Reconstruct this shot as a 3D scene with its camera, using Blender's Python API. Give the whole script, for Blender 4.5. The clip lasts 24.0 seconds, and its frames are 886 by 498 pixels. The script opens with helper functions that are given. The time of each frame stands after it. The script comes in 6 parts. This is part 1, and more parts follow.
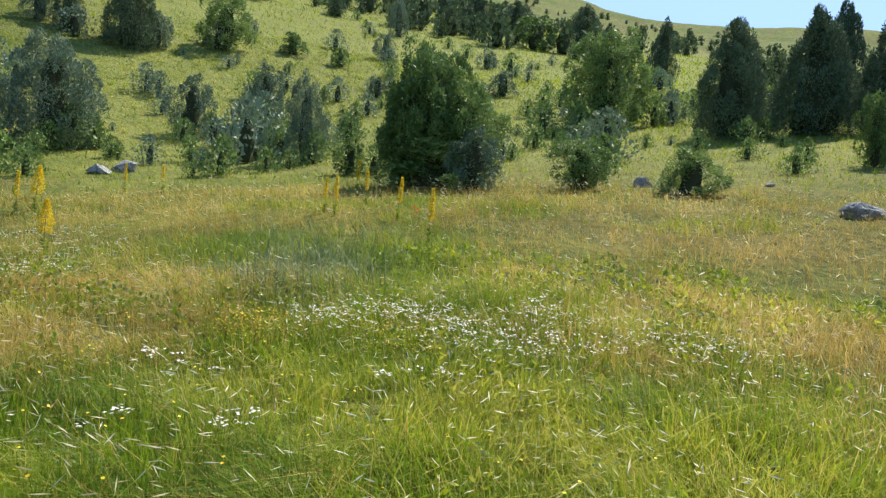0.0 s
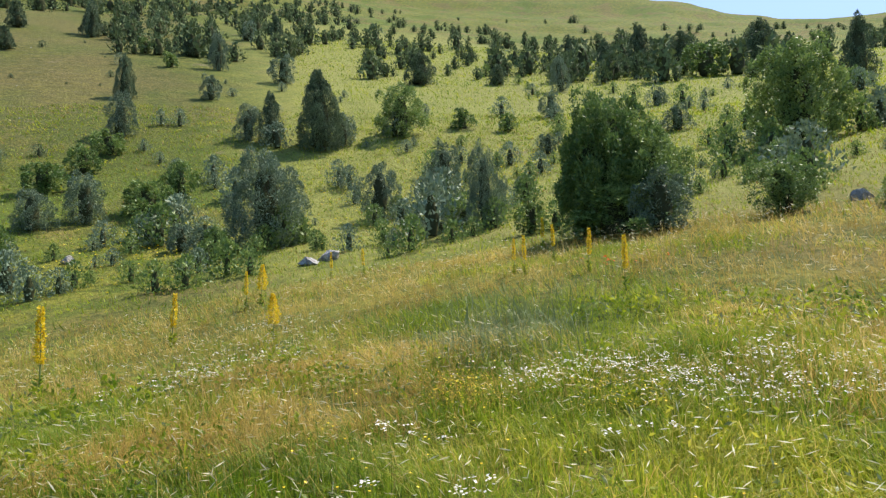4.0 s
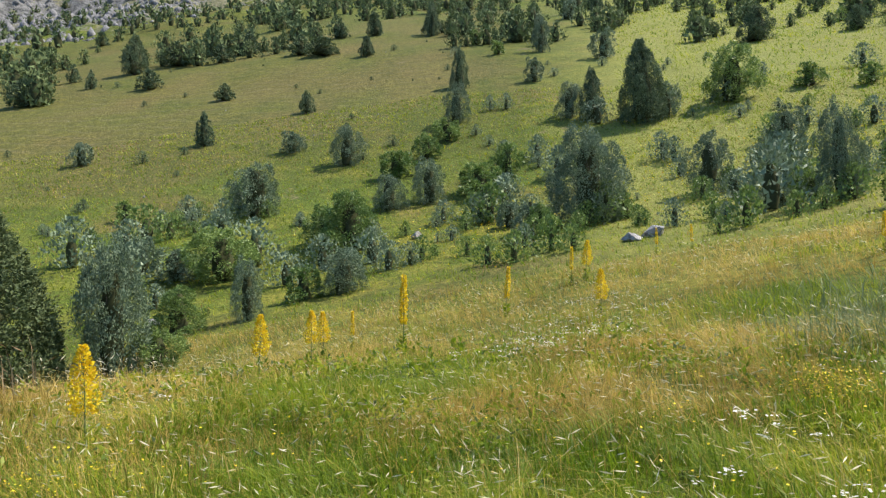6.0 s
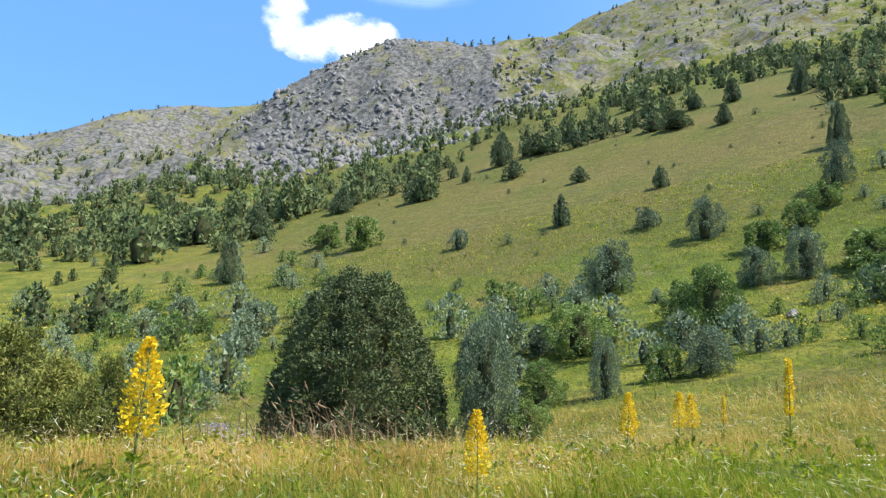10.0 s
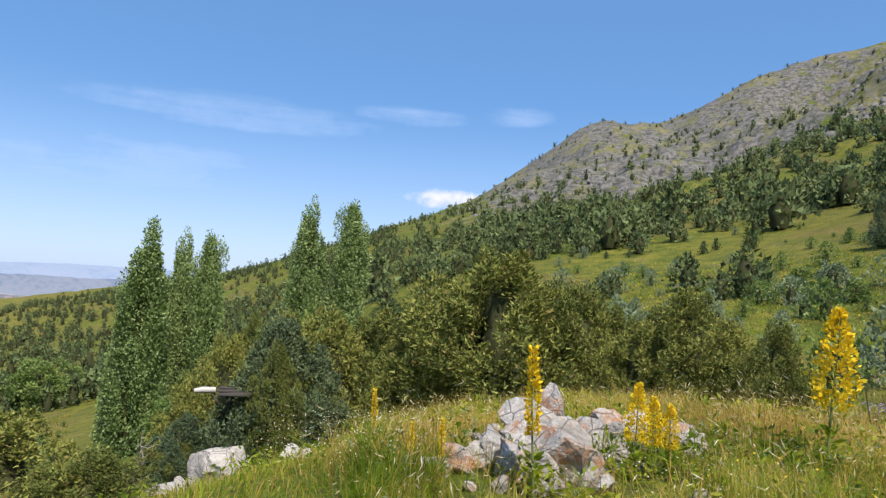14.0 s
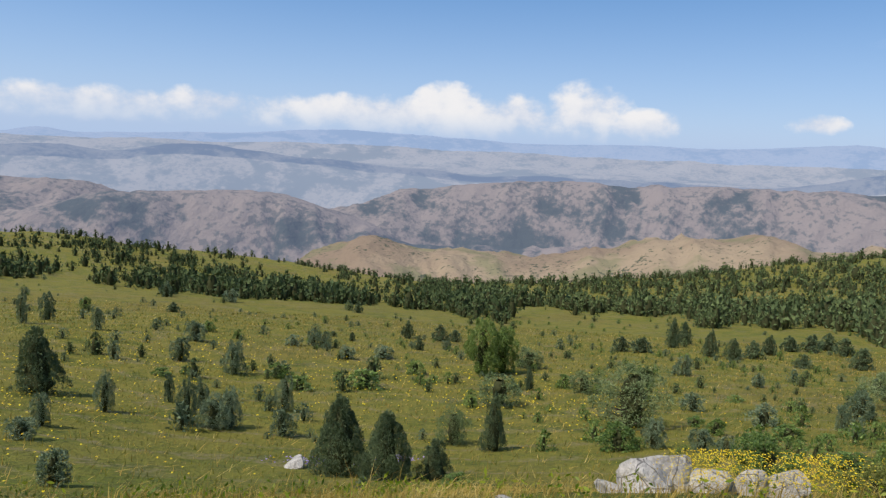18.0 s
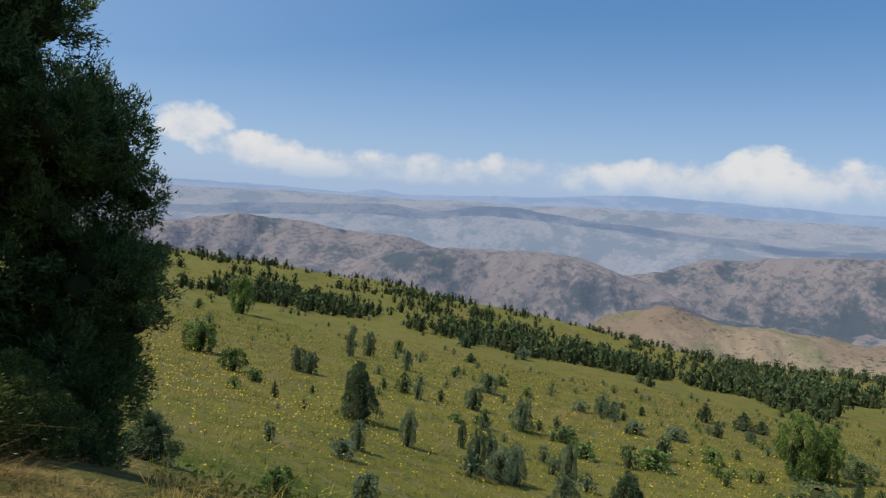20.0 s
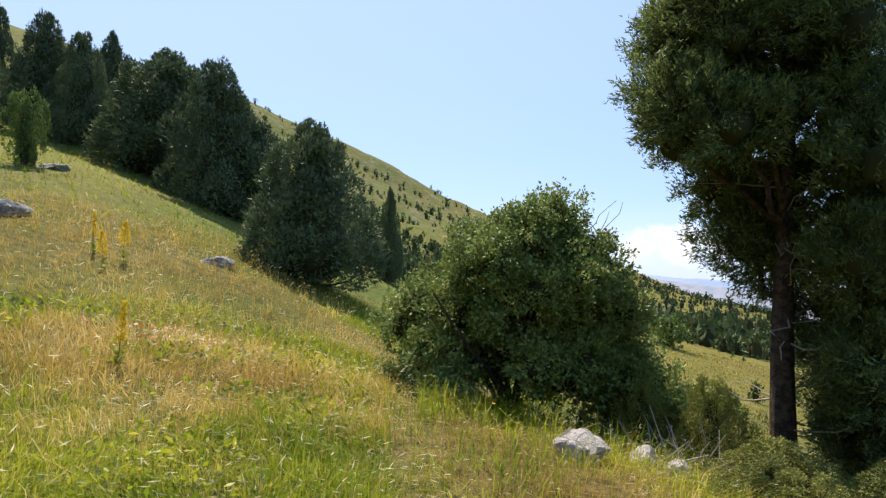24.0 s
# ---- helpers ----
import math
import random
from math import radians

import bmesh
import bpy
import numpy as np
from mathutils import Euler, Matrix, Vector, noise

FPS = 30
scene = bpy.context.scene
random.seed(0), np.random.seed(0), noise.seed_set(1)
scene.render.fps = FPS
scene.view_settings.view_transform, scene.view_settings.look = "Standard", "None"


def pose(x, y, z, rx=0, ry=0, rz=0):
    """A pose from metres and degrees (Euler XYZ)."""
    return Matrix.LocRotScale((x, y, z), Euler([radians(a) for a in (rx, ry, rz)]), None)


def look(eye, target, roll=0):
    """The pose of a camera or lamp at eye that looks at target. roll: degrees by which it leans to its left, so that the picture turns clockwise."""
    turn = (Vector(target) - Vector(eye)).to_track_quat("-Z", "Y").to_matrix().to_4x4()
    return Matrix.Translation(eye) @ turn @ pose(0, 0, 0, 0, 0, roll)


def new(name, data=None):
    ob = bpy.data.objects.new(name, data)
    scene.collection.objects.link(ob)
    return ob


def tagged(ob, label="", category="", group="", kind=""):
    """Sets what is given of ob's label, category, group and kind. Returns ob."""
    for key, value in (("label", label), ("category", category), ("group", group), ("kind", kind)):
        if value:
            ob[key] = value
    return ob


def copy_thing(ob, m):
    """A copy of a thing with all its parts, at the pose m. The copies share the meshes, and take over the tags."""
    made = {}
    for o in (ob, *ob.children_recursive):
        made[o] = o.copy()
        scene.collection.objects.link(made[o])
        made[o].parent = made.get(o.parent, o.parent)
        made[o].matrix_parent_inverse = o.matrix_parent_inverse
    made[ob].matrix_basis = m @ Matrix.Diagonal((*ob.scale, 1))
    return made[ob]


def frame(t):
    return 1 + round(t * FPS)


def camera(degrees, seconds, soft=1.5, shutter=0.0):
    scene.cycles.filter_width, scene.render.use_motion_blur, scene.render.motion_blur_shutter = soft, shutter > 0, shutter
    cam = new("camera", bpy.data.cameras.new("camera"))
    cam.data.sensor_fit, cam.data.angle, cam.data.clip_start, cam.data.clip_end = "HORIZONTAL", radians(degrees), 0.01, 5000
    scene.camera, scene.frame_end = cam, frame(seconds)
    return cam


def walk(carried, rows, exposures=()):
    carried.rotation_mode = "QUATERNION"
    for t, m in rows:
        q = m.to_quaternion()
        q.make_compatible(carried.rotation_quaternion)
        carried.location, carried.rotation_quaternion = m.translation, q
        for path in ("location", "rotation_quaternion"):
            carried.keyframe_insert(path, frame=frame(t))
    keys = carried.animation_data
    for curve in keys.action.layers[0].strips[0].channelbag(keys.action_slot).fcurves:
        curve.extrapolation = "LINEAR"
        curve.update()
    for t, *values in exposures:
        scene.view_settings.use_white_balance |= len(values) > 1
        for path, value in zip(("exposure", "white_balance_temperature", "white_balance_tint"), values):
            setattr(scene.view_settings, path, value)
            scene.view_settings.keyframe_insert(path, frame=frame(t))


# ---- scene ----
# The camera: held at arm's length by someone who turns on the spot, 1.6 m above the grass.
EYE_HEIGHT, ARM = 1.6, 0.4
PATH = [
    (0, -2.02, -1.54, 5.00), (0.5, -9.29, -0.98, 6.62), (1, -13.77, -1.40, 5.44), (1.5, -16.71, -1.31, 7.62),
    (3.5, 6.70, 2.10, -1.53), (4, 13.98, 3.06, -2.20), (4.5, 20.17, 3.85, -2.42), (5, 26.74, 3.51, -2.20),
    (5.5, 32.11, 3.19, -2.04), (6, 40.92, 1.71, -0.87), (6.5, 47.92, 1.05, -0.15), (7, 54.19, 1.73, 2.03),
    (7.5, 54.98, 4.71, 2.64), (8, 55.81, 7.28, 1.91), (8.5, 56.64, 9.84, -3.76), (9, 60.82, 9.59, -3.79),
    (9.5, 66.14, 8.87, -1.37), (11.5, 87.99, 6.23, 5.62), (12, 98.18, 5.62, 4.91), (12.5, 106.55, 5.50, 4.89),
    (13, 113.27, 3.78, 3.43), (13.5, 117.26, 3.16, 2.14), (14, 121.83, 3.17, 3.25), (14.5, 126.99, 2.94, 2.17),
    (15, 132.29, 1.94, 4.54), (15.5, 139.25, -0.60, 4.99), (16, 154.75, -3.12, 5.67), (16.5, 168.69, -5.61, 4.41),
    (17, 180.62, -7.45, 4.36), (17.5, 193.18, -9.12, 3.41), (19.5, 220.08, -6.42, 3.26), (20, 227.77, -5.30, 3.48),
    (20.5, 234.34, -4.36, 3.85), (21, 243.27, -3.81, 2.31), (21.5, 252.78, -3.49, 2.89), (22, 263.71, -3.14, 3.12),
    (22.5, 272.79, -2.51, 2.89), (23, 280.92, -0.23, -0.53), (23.5, 286.64, 1.05, -0.06), (24, 294.12, 1.87, 0.74),
]


def held(yaw, pitch, roll):
    y, p = radians(yaw), radians(pitch)
    eye = Vector((ARM * math.cos(y), ARM * math.sin(y), EYE_HEIGHT))
    way = Vector((math.cos(p) * math.cos(y), math.cos(p) * math.sin(y), math.sin(p)))
    return look(eye, eye + way * 10, roll)


cam = camera(67.24, 24.0, soft=1.35)
walk(cam, [(t, held(y, p, r)) for t, y, p, r in PATH], exposures=[(0.0, 0.74, 6500, 10), (4.0, 0.77, 6700, 14), (7.0, 0.80, 6650, 14), (8.5, 0.92, 6500, 11), (10.0, 0.95, 6500, 12), (12.0, 0.72, 6800, 14), (14.0, 0.38, 6800, 15), (16.0, 0.1, 6700, 14), (17.5, 0.05, 6650, 13), (20.0, -0.24, 6550, 10), (21.0, -0.02, 6600, 11), (22.0, 0.25, 6800, 13), (24.0, 0.68, 7200, 17)])

# ---- light: a high summer sun and a clear sky with cumulus over the far plain ----
SUN_BEARING, SUN_HEIGHT = -40.0, 57.0


def direction(bearing, height):
    b, h = radians(bearing), radians(height)
    return Vector((math.cos(h) * math.cos(b), math.cos(h) * math.sin(b), math.sin(h)))


sun = new("sun", bpy.data.lights.new("sun", "SUN"))
sun.data.energy, sun.data.angle, sun.data.color = 5.0, radians(0.55), (1.0, 0.95, 0.86)
sun.matrix_world = look(direction(SUN_BEARING, SUN_HEIGHT) * 100, (0, 0, 0))


class Nodes:
    """A short way to write node trees."""

    def __init__(self, tree):
        self.tree = tree
        tree.nodes.clear()

    def add(self, kind, inputs=None, **settings):
        n = self.tree.nodes.new(kind)
        for key, value in settings.items():
            setattr(n, key, value)
        for key, value in (inputs or {}).items():
            if isinstance(value, bpy.types.NodeSocket):
                self.tree.links.new(value, n.inputs[key])
            else:
                n.inputs[key].default_value = value
        return n

    def math(self, op, a, b=0.0, c=None, clamp=False):
        ins = {0: a, 1: b}
        if c is not None:
            ins[2] = c
        return self.add("ShaderNodeMath", ins, operation=op, use_clamp=clamp).outputs[0]

    def ramp(self, fac, low, high):
        return self.add("ShaderNodeMapRange", {"Value": fac, "From Min": low, "From Max": high}, interpolation_type="SMOOTHSTEP").outputs["Result"]

    def noise(self, vector, scale, detail=4.0, rough=0.55, dims="3D"):
        n = self.add("ShaderNodeTexNoise", {"Scale": scale, "Detail": detail, "Roughness": rough}, noise_dimensions=dims)
        if vector is not None:
            self.tree.links.new(vector, n.inputs["Vector"])
        return n.outputs["Fac"]

    def mix(self, fac, a, b):
        n = self.add("ShaderNodeMix", data_type="RGBA")
        for slot, value in ((0, fac), (6, a), (7, b)):
            if isinstance(value, bpy.types.NodeSocket):
                self.tree.links.new(value, n.inputs[slot])
            else:
                n.inputs[slot].default_value = value if slot == 0 else (*value, 1)
        return n.outputs[2]


world = bpy.data.worlds.new("sky")
scene.world = world
world.use_nodes = True


def build_sky():
    w = Nodes(world.node_tree)
    sky = w.add("ShaderNodeTexSky", sky_type="NISHITA", sun_disc=False, sun_elevation=radians(SUN_HEIGHT),
                sun_rotation=radians(90 - SUN_BEARING), altitude=1500.0, air_density=1.0, dust_density=1.6, ozone_density=3.0)
    blue = w.add("ShaderNodeHueSaturation", {"Saturation": 1.25, "Value": 1.2, "Color": sky.outputs[0]}).outputs[0]
    blue = w.mix(0.5, blue, (1.6, 3.65, 7.2))
    way = w.add("ShaderNodeTexCoord").outputs["Generated"]
    part = w.add("ShaderNodeSeparateXYZ", {0: way})
    x, y, z = part.outputs
    height = w.math("ARCSINE", z)
    bearing = w.math("ARCTAN2", y, x)
    fluff = w.noise(w.add("ShaderNodeVectorMath", {0: way, 1: (1, 1, 1.4)}, operation="MULTIPLY").outputs[0], 26.0, 9.0, 0.58)
    billow = w.noise(way, 6.5, 3.0, 0.5)

    def bump(b, half_b, h, half_h):
        db = w.math("SUBTRACT", bearing, radians((b + 180) % 360 - 180))
        db = w.math("ABSOLUTE", w.math("WRAP", db, math.pi, -math.pi))
        dh = w.math("ABSOLUTE", w.math("SUBTRACT", height, radians(h)))
        q = w.math("ADD", w.math("POWER", w.math("DIVIDE", db, radians(half_b)), 2.0), w.math("POWER", w.math("DIVIDE", dh, radians(half_h)), 2.0))
        return w.math("SUBTRACT", 1.0, q, clamp=True)

    def top(parts):
        best = parts[0]
        for q in parts[1:]:
            best = w.math("MAXIMUM", best, q)
        return best

    # cumulus: the bank over the plain and the cloud over the rocky peak
    bank = top([bump(222, 6, 1.7, 1.7), bump(211, 7, 1.7, 1.8), bump(202.6, 3.6, 2.3, 2.6), bump(197, 4.5, 1.9, 2.2), bump(191, 4.2, 2.4, 3.0), bump(186.5, 4, 1.6, 1.6), bump(174, 2.4, 2.2, 0.9),
                bump(205, 22, 1.6, 1.9), bump(82.5, 3.4, 24.6, 1.8), bump(231, 17, 1.4, 1.6), bump(248.6, 3.4, 3.8, 2.0), bump(244, 5, 2.2, 1.6), bump(276, 6, 2.2, 2.2), bump(79.2, 4.6, 25.2, 2.3), bump(85.2, 2.4, 26.4, 2.9), bump(121.5, 4.2, 7.4, 1.1)])
    body = w.ramp(w.math("ADD", bank, w.math("MULTIPLY", w.math("SUBTRACT", w.math("ADD", fluff, billow), 1.05), 1.9)), 0.05, 0.85)
    body = w.math("MULTIPLY", w.math("MULTIPLY", body, w.ramp(bank, 0.0, 0.12)), w.ramp(height, radians(-0.6), radians(2.4)))
    # thin streaks of high cloud
    flat = w.add("ShaderNodeVectorMath", {0: way, 1: (1.0, 1.0, 9.0)}, operation="MULTIPLY").outputs[0]
    streak = w.noise(flat, 3.0, 5.0, 0.6)
    veil = top([bump(73.5, 7, 29.2, 1.6), bump(116, 4, 14.6, 1.2), bump(125, 7, 14.2, 1.0), bump(122, 7, 7.6, 1.5), bump(150, 22, 8.0, 4.0), bump(160, 40, 4.5, 6.0), bump(140, 16, 13.0, 2.0)])
    thin = w.math("ADD", veil, w.math("MULTIPLY", w.math("SUBTRACT", w.math("ADD", streak, w.math("MULTIPLY", fluff, 0.35)), 0.68), 3.2))
    veil = w.math("MULTIPLY", w.math("MULTIPLY", w.ramp(thin, -0.1, 1.5), w.ramp(veil, 0.0, 0.8)), 0.34)
    haze = w.math("MULTIPLY", w.ramp(height, radians(16), radians(-3)), 0.6)
    glow = w.math("MULTIPLY", w.ramp(bump(SUN_BEARING, 110, 40, 75), 0.0, 1.0), 0.45)
    veil = w.math("MAXIMUM", w.math("MAXIMUM", veil, glow), haze)
    shade = w.ramp(w.math("ADD", billow, w.math("MULTIPLY", fluff, 0.6)), 0.55, 1.0)
    white = w.mix(shade, (5.6, 6.5, 8.0), (8.6, 8.75, 8.9))
    colour = w.mix(veil, blue, (5.2, 6.8, 9.6))
    colour = w.mix(body, colour, white)
    back = w.add("ShaderNodeBackground", {"Color": colour, "Strength": 0.1})
    w.add("ShaderNodeOutputWorld", {"Surface": back.outputs[0]})


build_sky()


# ---- materials ----
def material(name, paint, roughness=0.9, bump=None, translucent=0.0, emit=None, spec=0.3):
    """paint(nodes, place) gives the colour, bump(nodes, place) a height and its depth in metres."""
    m = bpy.data.materials.new(name)
    m.use_nodes = True
    n = Nodes(m.node_tree)
    place = n.add("ShaderNodeNewGeometry").outputs["Position"]
    colour = paint(n, place)
    s = n.add("ShaderNodeBsdfPrincipled", {"Roughness": roughness, "Specular IOR Level": spec})
    n.tree.links.new(colour, s.inputs["Base Color"])
    if bump:
        height, depth = bump(n, place)
        b = n.add("ShaderNodeBump", {"Height": height, "Distance": depth, "Strength": 1.0})
        n.tree.links.new(b.outputs[0], s.inputs["Normal"])
    out = s.outputs[0]
    if translucent:
        t = n.add("ShaderNodeBsdfTranslucent", {"Color": colour})
        out = n.add("ShaderNodeMixShader", {0: translucent, 1: out, 2: t.outputs[0]}).outputs[0]
    # added glow, in place of haze over the far land
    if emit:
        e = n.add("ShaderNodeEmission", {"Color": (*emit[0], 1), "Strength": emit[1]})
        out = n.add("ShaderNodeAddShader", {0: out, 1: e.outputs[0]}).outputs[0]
    n.add("ShaderNodeOutputMaterial", {"Surface": out})
    return m


def leaf_paint(dark, light, scale=0.9, dry=None):
    """Foliage: varies clump by clump, leaf by leaf and from plant to plant."""
    def paint(n, place):
        clump = n.noise(place, scale, 3.0)
        geo = n.add("ShaderNodeNewGeometry").outputs["Random Per Island"]
        own = n.add("ShaderNodeObjectInfo").outputs["Random"]
        f = n.math("ADD", n.math("MULTIPLY", clump, 0.7), n.math("MULTIPLY", geo, 0.5))
        f = n.math("ADD", f, n.math("MULTIPLY", n.math("SUBTRACT", own, 0.5), 0.3))
        c = n.mix(n.ramp(f, 0.3, 0.95), dark, light)
        if dry:
            c = n.mix(n.math("GREATER_THAN", geo, 0.93), c, dry)
        return c
    return paint


def stone_paint(dark, light, lichen=None):
    def paint(n, place):
        big = n.noise(place, 2.2, 6.0, 0.62)
        fine = n.noise(place, 23.0, 6.0, 0.7)
        c = n.mix(n.ramp(n.math("ADD", n.math("MULTIPLY", big, 0.6), n.math("MULTIPLY", fine, 0.5)), 0.38, 0.72), dark, light)
        crack = n.add("ShaderNodeTexVoronoi", {"Vector": place, "Scale": 4.0}, feature="DISTANCE_TO_EDGE").outputs["Distance"]
        c = n.mix(n.ramp(crack, 0.035, 0.0), c, tuple(v * 0.45 for v in dark))
        if lichen:
            own = n.add("ShaderNodeObjectInfo").outputs["Random"]
            spot = n.noise(place, 5.0, 6.0, 0.72)
            c = n.mix(n.ramp(n.math("ADD", spot, n.math("MULTIPLY", own, 0.16)), 0.58, 0.74), c, lichen)
        return c
    return paint


def stone_bump(n, place):
    return n.math("ADD", n.noise(place, 6.0, 8.0, 0.65), n.math("MULTIPLY", n.noise(place, 34.0, 6.0, 0.7), 0.35)), 0.12


def ground_paint(n, place):
    broad = n.noise(place, 0.045, 5.0, 0.6)
    patch = n.noise(place, 0.35, 5.0, 0.6)
    fine = n.noise(place, 3.5, 6.0, 0.68)
    c = n.mix(n.ramp(patch, 0.35, 0.65), (0.09, 0.13, 0.016), (0.19, 0.18, 0.03))
    c = n.mix(n.math("MULTIPLY", n.ramp(n.noise(place, 0.02, 4.0, 0.6), 0.47, 0.6), 0.65), c, (0.075, 0.135, 0.015))
    c = n.mix(n.math("MULTIPLY", n.ramp(broad, 0.5, 0.62), 0.8), c, (0.17, 0.125, 0.045))
    c = n.mix(n.ramp(n.math("ADD", fine, n.math("MULTIPLY", patch, 0.3)), 0.74, 0.50), c, (0.065, 0.075, 0.018))
    tuft = n.noise(place, 1.0, 5.0, 0.7)
    c = n.mix(n.math("MULTIPLY", n.ramp(tuft, 0.52, 0.64), 0.65), c, (0.055, 0.07, 0.018))
    dry = n.add("ShaderNodeAttribute", attribute_name="dry").outputs["Fac"]
    c = n.mix(n.math("MULTIPLY", dry, n.ramp(n.math("ADD", fine, patch), 0.7, 1.1)), c, (0.18, 0.152, 0.032))
    hay = n.add("ShaderNodeAttribute", attribute_name="hay").outputs["Fac"]
    c = n.mix(n.math("MULTIPLY", hay, n.ramp(n.math("ADD", fine, n.math("MULTIPLY", patch, 0.6)), 0.3, 1.0)), c, (0.20, 0.205, 0.052))
    grazed = n.add("ShaderNodeAttribute", attribute_name="grazed").outputs["Fac"]
    c = n.mix(n.math("MULTIPLY", grazed, n.ramp(n.math("ADD", tuft, fine), 1.18, 0.88)), c, (0.06, 0.072, 0.018))
    worn = n.add("ShaderNodeAttribute", attribute_name="worn").outputs["Fac"]
    c = n.mix(worn, c, n.mix(n.ramp(fine, 0.35, 0.65), (0.12, 0.075, 0.032), (0.25, 0.165, 0.075)))
    level = n.add("ShaderNodeSeparateXYZ", {0: place}).outputs[2]
    step = n.math("SINE", n.math("ADD", n.math("MULTIPLY", level, 4.2), n.math("MULTIPLY", n.noise(place, 0.12, 3.0), 16.0)))
    tread = n.math("MULTIPLY", n.math("MULTIPLY", n.ramp(step, 0.72, 0.98), n.ramp(fine, 0.42, 0.6)), n.math("MULTIPLY", dry, 0.8))
    c = n.mix(tread, c, (0.20, 0.16, 0.11))
    bare = n.ramp(n.math("ADD", n.noise(place, 0.16, 5.0, 0.65), n.math("MULTIPLY", n.math("SUBTRACT", fine, 0.5), 0.35)), 0.66, 0.72)
    c = n.mix(n.math("MULTIPLY", bare, 0.7), c, (0.19, 0.145, 0.09))
    rock = n.add("ShaderNodeAttribute", attribute_name="rock").outputs["Fac"]
    crag = n.noise(place, 0.11, 8.0, 0.7)
    grit = n.noise(place, 0.26, 7.0, 0.72)
    stone = n.mix(n.ramp(grit, 0.38, 0.62), (0.06, 0.062, 0.057), (0.19, 0.185, 0.17))
    stone = n.mix(n.math("MULTIPLY", n.ramp(n.noise(place, 0.02, 3.0), 0.58, 0.68), n.math("MULTIPLY", n.math("SUBTRACT", 0.72, rock, clamp=True), 2.2)), stone, (0.25, 0.175, 0.115))
    turf = n.mix(n.ramp(n.noise(place, 0.3, 5.0, 0.7), 0.4, 0.6), (0.12, 0.125, 0.06), (0.205, 0.185, 0.11))
    cover = n.math("ADD", n.math("ADD", n.noise(place, 0.035, 6.0, 0.7), n.math("MULTIPLY", n.noise(place, 0.012, 2.0), 0.3)), n.math("MULTIPLY", n.math("SUBTRACT", rock, 0.6), 0.5))
    stone = n.mix(n.ramp(cover, 0.60, 0.68), turf, stone)
    c = n.mix(n.ramp(n.math("ADD", rock, n.math("MULTIPLY", n.math("SUBTRACT", crag, 0.5), 1.8)), 0.42, 0.6), c, stone)
    return c


def ground_bump(n, place):
    rock = n.add("ShaderNodeAttribute", attribute_name="rock").outputs["Fac"]
    crag = n.math("MULTIPLY", n.math("MULTIPLY", n.noise(place, 0.16, 7.0, 0.72), rock), 22.0)
    return n.math("ADD", crag, n.math("ADD", n.noise(place, 4.0, 6.0, 0.7), n.math("MULTIPLY", n.noise(place, 0.5, 6.0, 0.65), 3.0))), 0.12


def hills_paint(n, place):
    """Bare tan slopes with turf on their backs and dark bushes dotted along the gullies."""
    broad = n.noise(place, 0.0035, 6.0, 0.62)
    c = n.mix(n.ramp(broad, 0.4, 0.62), (0.20, 0.145, 0.095), (0.27, 0.205, 0.13))
    c = n.mix(n.math("MULTIPLY", n.ramp(n.noise(place, 0.009, 4.0, 0.6), 0.5, 0.62), 0.6), c, (0.13, 0.135, 0.06))
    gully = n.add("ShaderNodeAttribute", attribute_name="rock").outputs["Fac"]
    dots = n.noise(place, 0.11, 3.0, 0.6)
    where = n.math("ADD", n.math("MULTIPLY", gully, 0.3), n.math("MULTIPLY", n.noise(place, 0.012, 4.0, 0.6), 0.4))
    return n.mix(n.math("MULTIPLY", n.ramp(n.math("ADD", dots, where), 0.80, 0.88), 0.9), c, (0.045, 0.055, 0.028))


def hills_bump(n, place):
    """Spurs and gullies too fine for the mesh."""
    fold = n.math("ABSOLUTE", n.math("SUBTRACT", n.noise(place, 0.011, 6.0, 0.6), 0.5))
    return n.math("ADD", fold, n.math("MULTIPLY", n.noise(place, 0.05, 4.0, 0.6), 0.12)), 22.0


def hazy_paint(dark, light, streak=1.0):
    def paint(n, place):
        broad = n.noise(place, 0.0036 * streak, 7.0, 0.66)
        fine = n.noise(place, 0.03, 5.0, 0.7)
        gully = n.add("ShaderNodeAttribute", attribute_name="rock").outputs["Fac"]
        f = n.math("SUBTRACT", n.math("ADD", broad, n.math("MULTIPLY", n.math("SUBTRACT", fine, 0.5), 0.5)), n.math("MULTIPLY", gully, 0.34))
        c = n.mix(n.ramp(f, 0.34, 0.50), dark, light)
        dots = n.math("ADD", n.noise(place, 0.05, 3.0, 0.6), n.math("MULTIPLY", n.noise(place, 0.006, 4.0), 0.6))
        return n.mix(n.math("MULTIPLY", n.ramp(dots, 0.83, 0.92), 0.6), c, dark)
    return paint


M_GROUND = material("meadow_ground", ground_paint, 0.95, ground_bump, spec=0.1)
# Far land glows faintly blue: the emission stands in for distance haze.
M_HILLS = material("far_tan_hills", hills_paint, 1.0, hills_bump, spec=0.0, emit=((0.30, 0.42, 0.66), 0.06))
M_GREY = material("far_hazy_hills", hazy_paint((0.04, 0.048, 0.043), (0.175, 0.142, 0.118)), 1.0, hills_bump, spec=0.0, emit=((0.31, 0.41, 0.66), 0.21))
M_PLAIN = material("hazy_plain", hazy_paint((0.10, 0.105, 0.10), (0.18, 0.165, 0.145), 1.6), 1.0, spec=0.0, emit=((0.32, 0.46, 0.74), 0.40))
